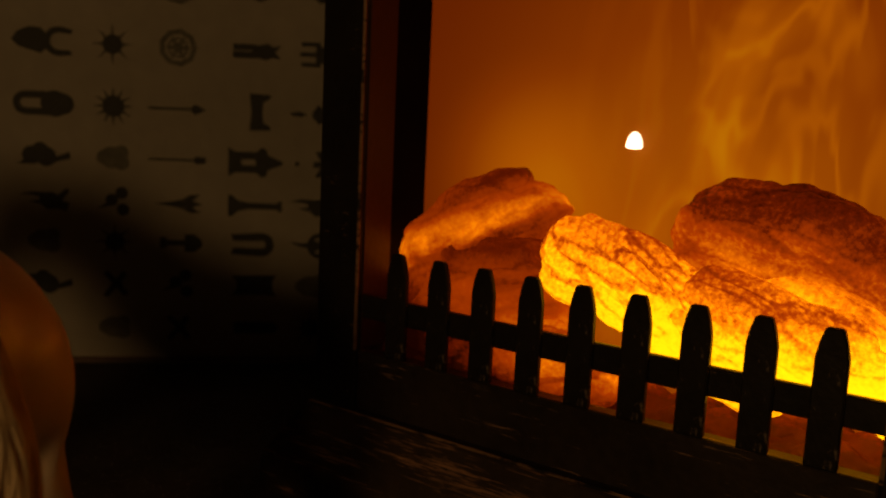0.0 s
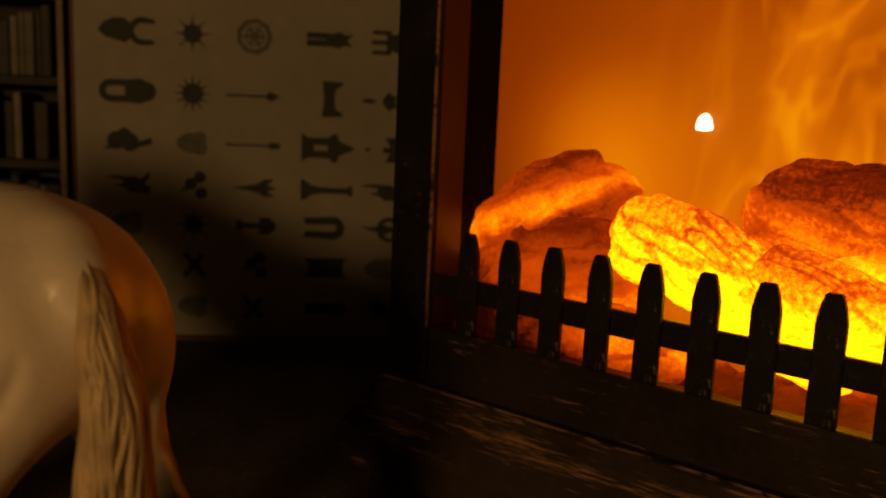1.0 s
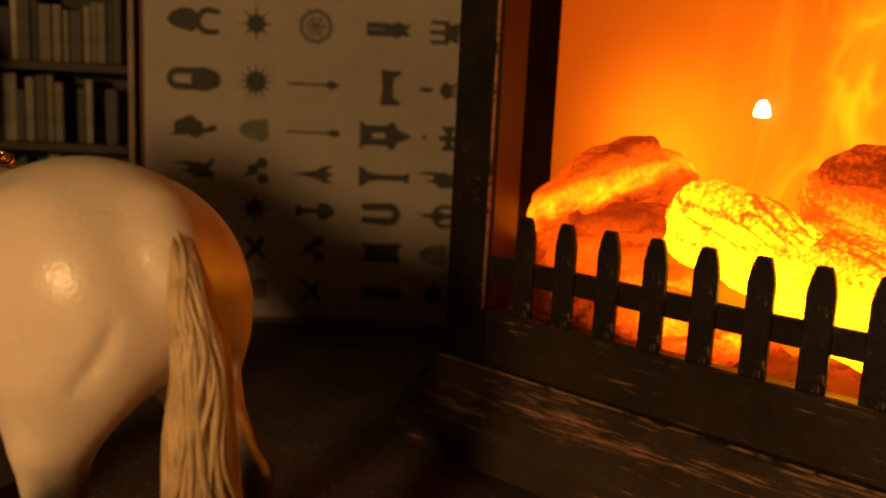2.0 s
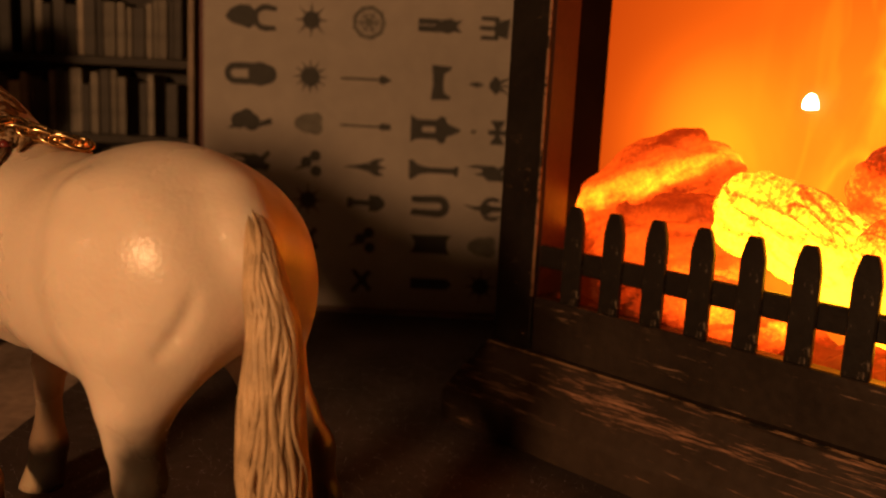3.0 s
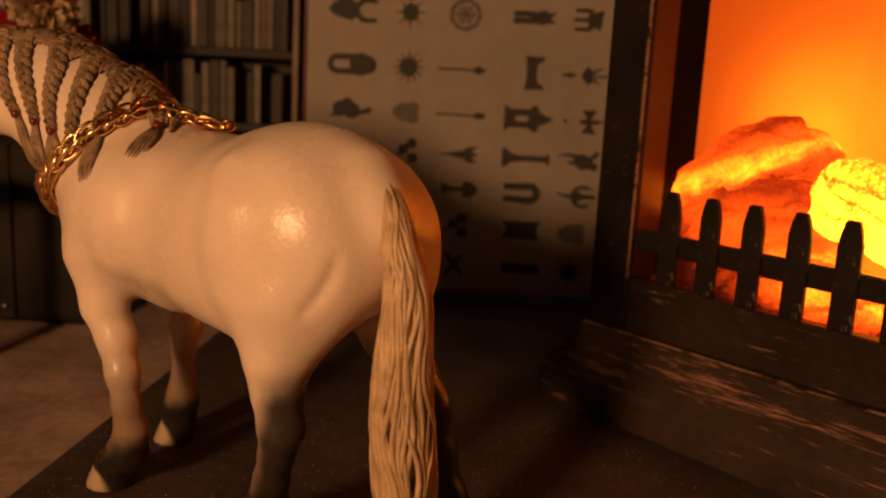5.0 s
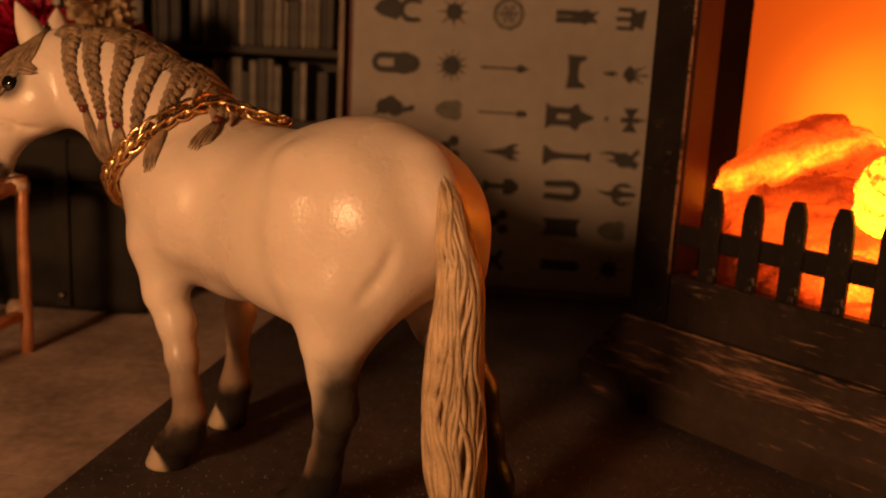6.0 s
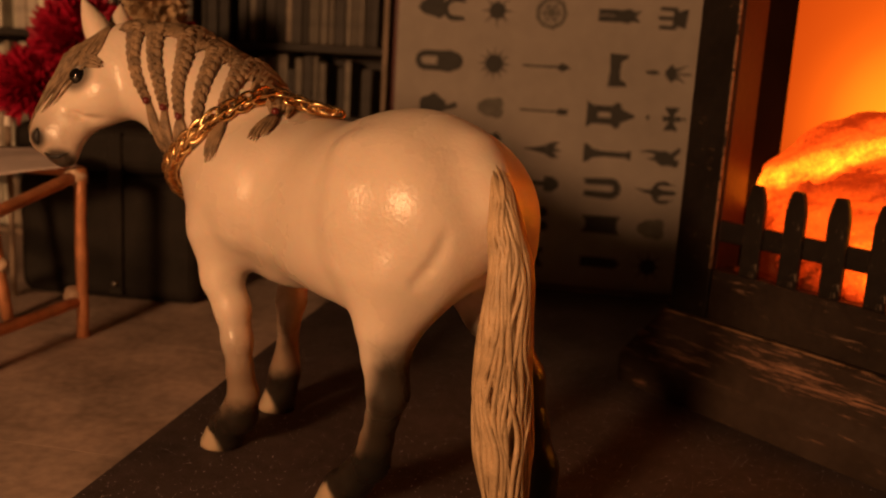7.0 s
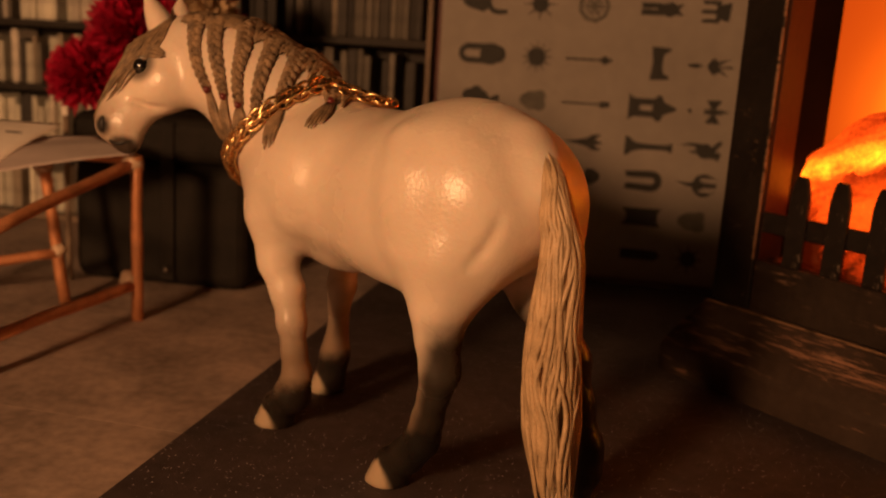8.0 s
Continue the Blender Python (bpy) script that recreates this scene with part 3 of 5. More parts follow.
def emitter(name, colour, strength):
    m = bpy.data.materials.new(name)
    m.use_nodes = True
    b = m.node_tree.nodes["Principled BSDF"]
    b.inputs["Emission Color"].default_value = (*colour, 1)
    b.inputs["Emission Strength"].default_value = strength
    return m


black_rubbed = distressed(worn=0.362, grain=(300, 1600, 1600), bronze=(0.22, 0.14, 0.085))
panel_rubbed = distressed("scuffed_black_panel_paint", 0.332, (90, 1500, 1500), bronze=(0.32, 0.19, 0.115), base=(0.032, 0.022, 0.016), patch_scale=(45, 420, 420))
picket_rubbed = distressed("worn_black_picket_paint", 0.325, (900, 900, 420), bronze=(0.20, 0.15, 0.11), soft=0.11)
plinth_rubbed = distressed("much_rubbed_black_paint", 0.330, (110, 1900, 1900), (0.0095, 0.0265, 0.17), bronze=(0.36, 0.185, 0.105), soft=0.10, base=(0.042, 0.028, 0.020), patch_scale=(32, 330, 330))
edge_rubbed = distressed("bronze_worn_edge", 0.18, bronze=(0.26, 0.15, 0.08))
glitter_mat = glittering()

# ---- structure: a dim room round a slate hearth ----
tagged(part("ground", box((-1.6, -1.6, -0.05), (1.6, 1.6, -0.0035)), grout), "dark bedding under the slate tiles", "ground", kind="structure")
floor = empty("floor", pose(0, 0, 0), "brown slate floor tiles with narrow dark joints", "floor", kind="structure")
for nm, lo, hi in (("wall_north", (-1.6, 0.95, -0.05), (1.6, 1.0, 1.5)), ("wall_south", (-1.6, -1.0, -0.05), (1.6, -0.95, 1.5)),
                   ("wall_west", (-1.65, -1.0, -0.05), (-1.6, 1.0, 1.5)), ("wall_east", (1.6, -1.0, -0.05), (1.65, 1.0, 1.5)),
                   ("ceiling", (-1.65, -1.0, 1.5), (1.65, 1.0, 1.55))):
    tagged(part(nm, box(lo, hi), room_paint), "plain dim painted room surface", "ceiling" if nm == "ceiling" else "wall", kind="structure")

# ---- the electric fireplace: u along its front, v into it ----
FIRE = pose(0.0441, 0.2241, 0, 0, 0, -44.18)
PITCH = 0.01255
OPEN_L, OPEN_R, SCREEN_V = -0.0123, 0.1105, 0.0256
LEFT, RIGHT, DEEP, TOP = -0.0262, 0.1245, 0.045, 0.190


def lump(size, seed, rough, detail=3):
    """A knobbly blob: an icosphere pushed about by noise."""
    b = bmesh.new()
    bmesh.ops.create_icosphere(b, subdivisions=detail, radius=1)
    off = Vector((seed * 3.1, seed * 1.7, seed * 2.3))
    for v in b.verts:
        d = v.co.normalized()
        k = 1 + rough * noise.fractal(d * 1.5 + off, 1.0, 2.1, 3) + 0.04 * noise.noise(d * 7 + off)
        v.co = Vector((d.x * size[0], d.y * size[1], d.z * size[2])) * k
    return b


def resin_log(chain, depth, flat, seed, slope):
    """A knotty log moulded round a chain of (u, z, radius), flattened in its depth, furrowed along its fibres."""
    def field(P):
        Q = np.stack([P[:, 0], (P[:, 1] - depth) * flat, P[:, 2]], 1)
        d = None
        for (u0, z0, r0), (u1, z1, r1) in zip(chain, chain[1:]):
            A, ab = np.array((u0, 0, z0)), np.array((u1 - u0, 0, z1 - z0))
            t = np.clip(((Q - A) @ ab) / (ab @ ab), 0, 1)
            e = np.linalg.norm(Q - A - t[:, None] * ab, axis=1) - (r0 + (r1 - r0) * t)
            if d is None:
                d = e
            else:
                h = np.clip(0.5 + 0.5 * (e - d) / 0.003, 0, 1)
                d = e + (d - e) * h - 0.003 * h * (1 - h)
        return d
    us, zs, rm = [c[0] for c in chain], [c[1] for c in chain], max(c[2] for c in chain) + 0.002
    v, f = surface_net((min(us) - rm, depth - rm / flat - 0.002, max(0.036, min(zs) - rm)), (max(us) + rm, depth + rm / flat + 0.002, max(zs) + rm), 0.0009, field)
    e = 0.0005
    g = np.stack([field(v + np.eye(3)[i] * e) - field(v - np.eye(3)[i] * e) for i in range(3)], 1)
    g /= np.linalg.norm(g, axis=1, keepdims=True) + 1e-12
    ang = math.atan(slope)
    c, s_ = math.cos(ang), math.sin(ang)
    off = Vector((seed * 3.1, seed * 1.7, seed * 2.3))
    out = []
    for p, nrm in zip(v, g):
        a, b = p[0] * c + p[2] * s_, -p[0] * s_ + p[2] * c
        q = Vector((a * 45, p[1] * 150, b * 150)) + off
        k = 0.0011 * noise.noise(q) + 0.0007 * noise.noise(q * 2.3) + 0.0004 * noise.noise(Vector((a * 420, p[1] * 420, b * 420)) + off)
        k -= 0.0012 * max(0.0, 0.22 - abs(noise.noise(Vector((a * 38, p[1] * 110, b * 120)) - off))) / 0.22
        k += 0.0011 * noise.noise(Vector(p) * 95 + off)
        w = p + nrm * k
        out.append((min(max(w[0], OPEN_L + 0.0005), OPEN_R - 0.0005), min(max(w[1], 0.0030), SCREEN_V - 0.0004), w[2]))
    return out, f


def fireplace():
    fp = empty("electric_fireplace", FIRE, "small black electric fireplace with rubbed bronze edges, lit", "fireplace")
    # posts and lintel
    for x0, x1 in ((LEFT, OPEN_L), (OPEN_R, RIGHT)):
        part("post", box((x0, -0.001, 0.022), (x1, 0.010, TOP - 0.022), 0.0007, 2), black_rubbed, fp)
    part("lintel", box((OPEN_L, -0.001, TOP - 0.042), (OPEN_R, 0.010, TOP - 0.022), 0.0007, 2), black_rubbed, fp)
    part("mantel", box((LEFT - 0.008, -0.012, TOP - 0.022), (RIGHT + 0.008, DEEP + 0.004, TOP - 0.012), 0.0015, 2), black_rubbed, fp)
    # front panel under the opening
    part("front_panel", box((OPEN_L, -0.0004, 0.022), (OPEN_R, 0.004, 0.0398), 0.0004, 1), panel_rubbed, fp)
    # plinth with a sloping front, mitred at its ends
    b = bmesh.new()
    prof = [(0.004, 0.0), (-0.0125, 0.0), (-0.0125, 0.0088), (-0.0118, 0.0108), (-0.0046, 0.0238), (-0.0036, 0.0246), (0.004, 0.0246)]
    ring0 = [b.verts.new((LEFT + 0.001 + 1.0 * min(0.0, v + 0.0036), v, z)) for v, z in prof]
    ring1 = [b.verts.new((RIGHT - 0.001 - 1.0 * min(0.0, v + 0.0036), v, z)) for v, z in prof]
    n = len(prof)
    for i in range(n):
        j = (i + 1) % n
        b.faces.new((ring0[i], ring0[j], ring1[j], ring1[i]))
    b.faces.new(ring0[::-1])
    b.faces.new(ring1)
    part("plinth", b, plinth_rubbed, fp, "black plinth with bronze-rubbed sloping edge")
    v, f = sweep([(LEFT + 0.0012 + 0.03 * k, -0.0037, 0.02455) for k in range(6)], 0.00042, 6)
    link_mesh("worn_edge", v, f, edge_rubbed, fp, "bronze-worn upper edge")
    for x in (OPEN_L - 0.0003, OPEN_R + 0.0003):
        v, f = sweep([(x, -0.0009, 0.0400 + 0.0177 * k) for k in range(7)], 0.00045, 6)
        link_mesh("worn_edge", v, f, edge_rubbed, fp, "bronze-worn inner edge")
    part("base", box((LEFT, 0.0042, 0.0), (RIGHT, DEEP, 0.0215), 0.0008, 1), black_rubbed, fp)
    # shell of the fire box
    reveal = material("red_brown_reveal", (0.05, 0.016, 0.007), 0.46, 0, 60, 0.75, 0.2, 600)
    dark = material("black_reveal_trim", (0.008, 0.006, 0.005), 0.8, 0, 60, 0.6, spec=0.04)
    part("side_panel", box((OPEN_L - 0.006, 0.0102, 0.0217), (OPEN_L, 0.0112, TOP - 0.0422)), reveal, fp)
    part("side_panel", box((OPEN_L - 0.0138, 0.0114, 0.0217), (OPEN_L - 0.0001, DEEP, TOP - 0.0222)), dark, fp)
    part("side_panel", box((OPEN_R + 0.0001, 0.0102, 0.0217), (OPEN_R + 0.0138, DEEP, TOP - 0.0222)), dark, fp)
    part("reveal_lining", box((OPEN_L, 0.0008, 0.0400), (OPEN_L + 0.0004, 0.0110, TOP - 0.0424)), reveal, fp)
    part("top_panel", box((OPEN_L, 0.0102, TOP - 0.0420), (OPEN_R, DEEP, TOP - 0.0224)), dark, fp)
    part("back_panel", box((LEFT, DEEP + 0.0002, 0.0), (RIGHT, DEEP + 0.003, TOP - 0.0222)), dark, fp)
    part("flame_screen", box((OPEN_L, SCREEN_V, 0.0217), (OPEN_R, SCREEN_V + 0.001, TOP - 0.0422)), flame_glow(), fp, "glowing orange flame screen")
    # ember bed under and behind the rail
    bed = bmesh.new()
    nx, ny = 90, 14
    grid = [[bed.verts.new((OPEN_L + 0.0006 + (OPEN_R - OPEN_L - 0.0012) * i / nx, 0.0046 + 0.0206 * j / ny,
                            0.0372 + 0.0030 * noise.fractal(Vector((i * 0.21, j * 0.3, 2)), 0.9, 2, 4) + 0.0042 * j / ny)) for j in range(ny + 1)] for i in range(nx + 1)]
    for i in range(nx):
        for j in range(ny):
            bed.faces.new((grid[i][j], grid[i + 1][j], grid[i + 1][j + 1], grid[i][j + 1]))
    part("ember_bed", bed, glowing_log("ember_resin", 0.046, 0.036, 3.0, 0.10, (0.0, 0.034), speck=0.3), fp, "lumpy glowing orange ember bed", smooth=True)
    # logs: a chain of (u, z, radius) in millimetres, depth of its axis, flatness, seed, slope of the fibres, glow
    logs = [
        ([(-5, 50, 8), (-1, 65, 9), (10, 74.5, 10), (21, 78.5, 9.2), (31, 78.5, 6.8)], 16.2, 1.25, 1, 0.42,
         dict(low=0.0, high=0.140, strength=4.2, bias=-0.10, grainy=0.56, streak=(0.0690, 0.47, 0.0085, 0.26), speck=0.22, cracks=0.06)),
        ([(0, 47, 9), (12, 59, 11.5), (25, 62, 12.5), (32, 50, 11)], 14.6, 1.45, 4, 0.2,
         dict(low=0.044, high=0.094, strength=4.2, bias=-0.13, grainy=0.44, speck=0.15, cracks=0.06)),
        ([(43.5, 69.5, 10.6), (56, 65.5, 10.4), (66, 61, 10.5), (84, 50, 8)], 11.6, 1.75, 2, -0.55,
         dict(low=0.050, high=0.104, strength=5.2, bias=0.17, grainy=0.50, speck=0.60, cracks=0.20)),
        ([(71.5, 70, 9), (71.5, 80, 8.6), (78, 80.5, 9.4), (87, 79, 10.8), (97, 76, 10), (106, 72, 10.5)], 17.4, 1.55, 3, -0.25,
         dict(low=0.046, high=0.098, strength=4.6, bias=0.06, grainy=0.62, speck=0.36, cracks=0.07)),
        ([(88, 62, 12), (104, 58, 11)], 17.0, 1.7, 9, -0.2,
         dict(low=0.046, high=0.098, strength=5.0, bias=0.17, grainy=0.62, speck=0.45, cracks=0.10)),
        ([(69, 61, 8), (76, 63, 9.4), (86, 60, 9.4), (98, 57, 9.6), (108, 53, 8)], 9.6, 2.2, 5, -0.3,
         dict(low=0.046, high=0.086, strength=5.4, bias=0.21, grainy=0.56, speck=0.60, cracks=0.14)),
        ([(8, 43, 6), (22, 45, 9), (36, 46, 9.5), (48, 43, 8)], 9.8, 1.7, 6, 0.2,
         dict(low=0.044, high=0.078, strength=4.4, bias=-0.08, grainy=0.5, speck=0.35, cracks=0.15)),
    ]
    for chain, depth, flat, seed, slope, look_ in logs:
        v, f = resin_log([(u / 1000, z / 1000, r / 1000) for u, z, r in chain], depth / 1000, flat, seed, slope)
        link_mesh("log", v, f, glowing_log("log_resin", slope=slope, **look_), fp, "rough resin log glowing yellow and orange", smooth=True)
    # fence of pickets and its rail
    rail = part("rail", box((OPEN_L, 0.0006, 0.0482), (OPEN_R, 0.0026, 0.0543), 0.0004, 1), black_rubbed, fp)
    w, zt, zb = 0.0030, 0.0668, 0.0398
    out = [(-w, zb), (w, zb), (w, zt - 0.0062), (w * 0.80, zt - 0.0030), (w * 0.52, zt - 0.0004), (-w * 0.52, zt - 0.0004), (-w * 0.80, zt - 0.0030), (-w, zt - 0.0062)]
    first = part("picket", prism(out, -0.0010, 0.0008, bevel=0.00035), picket_rubbed, fp)
    for i in range(1, 9):
        p = new("picket", first.data)
        p.parent = fp
        p.matrix_basis = pose(i * PITCH, 0, 0)
    # a lamp's reflection, added as a small glowing bead just before the screen
    b = bmesh.new()
    bmesh.ops.create_uvsphere(b, u_segments=16, v_segments=12, radius=0.0020)
    for v in b.verts:
        v.co.z = v.co.z * 1.75 if v.co.z > 0 else v.co.z * 0.25
        v.co.y *= 0.7
    part("lamp_reflection", b, emitter("reflection_glow", (1.0, 0.80, 0.45), 14.0), fp, "tiny white-hot lamp reflection, built as a glowing bead", m=pose(0.0483, SCREEN_V - 0.0016, 0.0952), smooth=True)
    return fp


fireplace()

# ---- printed sheet on its board ----
SHEET_Y = 0.360


def shape_mesh(name, pieces, parent, mat, at, s=0.0085):
    """A flat printed figure out of rectangles, discs and points: ('r', x, z, w, h), ('c', x, z, r), ('p', [(x, z), ...]); unit is half its width."""
    verts, faces = [], []
    for k, pc in enumerate(pieces):
        if pc[0] == "r":
            _, x, z, w, h = pc
            pl = [(x - w, z - h), (x + w, z - h), (x + w, z + h), (x - w, z + h)]
        elif pc[0] == "c":
            _, x, z, r = pc
            pl = [(x + r * math.cos(a * math.pi / 8), z + r * math.sin(a * math.pi / 8)) for a in range(16)]
        else:
            pl = pc[1]
        i0 = len(verts)
        verts += [(x * s, -0.00001 * k, z * s) for x, z in pl]
        faces.append(list(range(i0, i0 + len(pl))))
    return link_mesh(name, verts, faces, mat, parent, m=pose(at[0], SHEET_Y - 0.0002, at[1]))


def spikes(n, r0, r1, wide=0.16):
    out = [("c", 0, 0, r0)]
    for k in range(n):
        a = 2 * math.pi * k / n
        c, s_ = math.cos(a), math.sin(a)
        out.append(("p", [(-s_ * wide, c * wide), (c * r1, s_ * r1), (s_ * wide, -c * wide)]))
    return out


def ring(x, z, r0, r1, a0=0, a1=360, n=20):
    out = []
    for k in range(n):
        p, q = radians(a0 + (a1 - a0) * k / n), radians(a0 + (a1 - a0) * (k + 1) / n)
        out.append(("p", [(x + r0 * math.cos(p), z + r0 * math.sin(p)), (x + r1 * math.cos(p), z + r1 * math.sin(p)),
                          (x + r1 * math.cos(q), z + r1 * math.sin(q)), (x + r0 * math.cos(q), z + r0 * math.sin(q))]))
    return out


FIG = {
    "pincer": [("p", [(-1, 0.0), (-0.78, 0.30), (-0.4, 0.48), (0.0, 0.45), (0.25, 0.2), (0.25, -0.2), (0.0, -0.45), (-0.3, -0.36), (-0.75, -0.24)])] + ring(0.62, 0.0, 0.30, 0.52, 80, 280, 14) + [("p", [(0.62, 0.30), (1.05, 0.26), (1.10, 0.42), (0.7, 0.52)]), ("p", [(0.62, -0.30), (1.0, -0.30), (1.08, -0.46), (0.7, -0.52)])],
    "clasp": ring(-0.58, 0, 0.17, 0.42, 90, 270, 12) + [("r", -0.22, 0.30, 0.38, 0.13), ("r", -0.22, -0.30, 0.38, 0.13), ("r", 0.12, 0, 0.1, 0.3), ("c", 0.42, 0.0, 0.48), ("c", 0.72, 0.0, 0.38)],
    "beast": [("c", -0.4, 0.0, 0.34), ("c", 0.1, -0.05, 0.36), ("c", -0.1, 0.2, 0.28), ("p", [(0.2, -0.3), (0.95, -0.1), (0.9, 0.15), (0.5, 0.0)]), ("p", [(-0.9, -0.35), (-0.3, 0.1), (-0.3, -0.3)])],
    "sun": spikes(8, 0.40, 0.86, 0.09),
    "burst": spikes(12, 0.44, 0.82, 0.12),
    "leaf": [("c", -0.1, 0, 0.46), ("c", 0.3, 0.22, 0.3), ("c", 0.3, -0.2, 0.32), ("c", -0.4, 0.0, 0.3)],
    "rosette": ring(0, 0, 0.50, 0.68, 0, 360, 9) + ring(0, 0, 0.30, 0.37, 0, 360, 12) + [("c", 0, 0, 0.17)] + [("p", [(0.1 * math.cos(a + 1.57), 0.1 * math.sin(a + 1.57)), (0.55 * math.cos(a), 0.55 * math.sin(a)), (0.1 * math.cos(a - 1.57), 0.1 * math.sin(a - 1.57))]) for a in (0.0, 1.047, 2.094, 3.142, 4.189, 5.236)],
    "arrow": [("r", -0.2, 0, 0.85, 0.045), ("p", [(0.4, 0.0), (0.6, 0.2), (1.0, 0.0), (0.6, -0.2)])],
    "pin": [("r", -0.2, 0, 0.85, 0.04), ("c", 0.7, 0, 0.15), ("r", 0.85, 0, 0.15, 0.12)],
    "torch": [("p", [(-1, 0), (-0.3, 0.10), (0.15, 0.20), (0.15, -0.20), (-0.3, -0.10)]), ("p", [(0.1, 0.18), (0.5, 0.40), (0.92, 0.42), (0.55, 0.12)]), ("p", [(0.1, 0.14), (0.6, 0.16), (1.0, 0.0), (0.6, -0.12), (0.1, -0.14)]), ("p", [(0.1, -0.18), (0.55, -0.10), (0.92, -0.36), (0.5, -0.38)])],
    "hammer": [("r", -0.1, 0, 0.6, 0.12), ("r", 0.5, 0, 0.24, 0.38), ("c", 0.72, 0, 0.28), ("r", -0.62, 0, 0.14, 0.24)],
    "cross": [("p", [(-0.5, -0.5), (-0.3, -0.6), (0.5, 0.4), (0.3, 0.55)]), ("p", [(-0.5, 0.45), (-0.3, 0.55), (0.55, -0.4), (0.35, -0.55)]), ("c", 0.1, 0, 0.2)],
    "bouquet": [("c", -0.1, 0.1, 0.26), ("c", 0.3, 0.4, 0.26), ("c", 0.35, -0.3, 0.26), ("p", [(-0.7, -0.3), (0, 0.2), (0.1, -0.1)])],
    "tower_long": [("r", -0.5, 0.17, 0.47, 0.13), ("r", -0.5, -0.14, 0.47, 0.14), ("r", -0.1, 0, 0.1, 0.28), ("p", [(-0.1, 0.22), (0.45, 0.36), (0.7, 0.22), (1.0, 0.30), (0.75, 0), (1.0, -0.26), (0.6, -0.22), (0.4, -0.34), (-0.1, -0.22)])],
    "gate": [("p", [(-0.28, 0.78), (0.62, 0.74), (0.58, 0.58), (0.30, 0.42), (0.26, 0.0), (0.30, -0.42), (0.58, -0.58), (0.62, -0.74), (-0.28, -0.78), (-0.20, 0.0)])],
    "castle": [("p", [(-1.0, 0.56), (-0.72, 0.36), (-0.72, -0.36), (-1.0, -0.56)]), ("r", -0.35, 0.25, 0.42, 0.14), ("r", -0.35, -0.25, 0.42, 0.14), ("r", -0.64, 0, 0.12, 0.3), ("p", [(0.0, 0.36), (0.22, 0.56), (0.40, 0.50), (0.45, 0.28), (1.0, 0.05), (1.0, -0.05), (0.45, -0.28), (0.40, -0.50), (0.22, -0.56), (0.0, -0.36)])],
    "column": [("p", [(-1.0, 0.40), (-0.86, 0.40), (-0.62, 0.20), (-0.2, 0.12), (0.85, 0.12), (0.85, -0.12), (-0.2, -0.12), (-0.62, -0.20), (-0.86, -0.40), (-1.0, -0.40)]), ("r", 0.92, 0, 0.08, 0.2)],
    "horseshoe": ring(0.30, 0, 0.16, 0.52, -90, 90, 12) + [("p", [(0.3, 0.52), (0.3, 0.16), (-0.9, 0.14), (-1.0, 0.44)]), ("p", [(0.3, -0.52), (0.3, -0.16), (-0.9, -0.14), (-1.0, -0.44)])],
    "block": [("p", [(-0.95, 0.42), (0.95, 0.46), (0.78, 0.2), (0.78, -0.2), (0.95, -0.46), (-0.95, -0.42), (-0.75, -0.15), (-0.75, 0.15)])],
    "fort": [("r", 0, 0, 0.85, 0.26), ("p", [(0.8, 0.3), (1.1, 0.0), (0.8, -0.3)])],
    "trident": [("r", -0.2, 0.42, 0.4, 0.09), ("r", -0.2, 0.0, 0.45, 0.09), ("r", -0.2, -0.42, 0.4, 0.09), ("r", 0.1, 0, 0.1, 0.5), ("p", [(0.1, 0.3), (0.7, 0.45), (0.6, -0.45), (0.1, -0.3)])],
    "lance": [("p", [(-1.0, 0.05), (-0.6, 0.12), (-0.3, 0.0), (-0.6, -0.12), (-1.0, -0.05)]), ("p", [(-0.1, 0.1), (0.15, 0.42), (0.42, 0.20), (0.40, -0.25), (0.2, -0.42), (-0.1, -0.1)]), ("p", [(0.3, 0.2), (0.95, 0.42), (0.4, 0.05)]), ("r", 0.7, -0.02, 0.38, 0.045), ("p", [(0.3, -0.2), (0.9, -0.45), (0.4, -0.05)])],
    "hourglass": [("c", -0.7, 0, 0.1), ("p", [(0.05, 0.55), (0.75, 0.55), (0.50, 0.12), (0.50, -0.12), (0.75, -0.55), (0.05, -0.55), (0.30, -0.12), (0.30, 0.12)]), ("r", 0.4, 0, 0.42, 0.12), ("r", 0.92, 0.02, 0.16, 0.05)],
    "wings": [("p", [(-0.2, 0.30), (0.3, 0.36), (0.75, 0.10), (0.6, -0.35), (0.1, -0.38), (-0.2, -0.1)]), ("p", [(-1.0, 0.22), (-0.5, 0.36), (0.2, 0.32), (0.0, 0.10), (-0.5, 0.22)]), ("p", [(-0.6, -0.05), (0.0, 0.05), (0.1, -0.2), (-0.3, -0.14)]), ("p", [(0.5, 0.2), (0.9, 0.55), (1.0, 0.40), (0.7, 0.0)]), ("p", [(0.5, -0.3), (0.85, -0.45), (1.0, -0.1), (0.7, 0.0)])],
    "crab": ring(0.35, 0.0, 0.36, 0.56, 60, 300, 14) + [("c", 0.12, 0, 0.24), ("p", [(-1.0, 0.16), (-0.5, 0.10), (0.0, 0.14), (0.0, -0.12), (-0.5, -0.06)]), ("p", [(0.2, 0.16), (0.95, 0.12), (0.95, -0.08), (0.2, -0.14)]), ("p", [(0.5, 0.50), (0.98, 0.36), (0.6, 0.36)]), ("p", [(0.5, -0.50), (0.98, -0.30), (0.6, -0.36)])],
}
sheet = empty("symbol_sheet", pose(0, 0, 0), "aged printed sheet with rows of dark figures on a board", "poster")
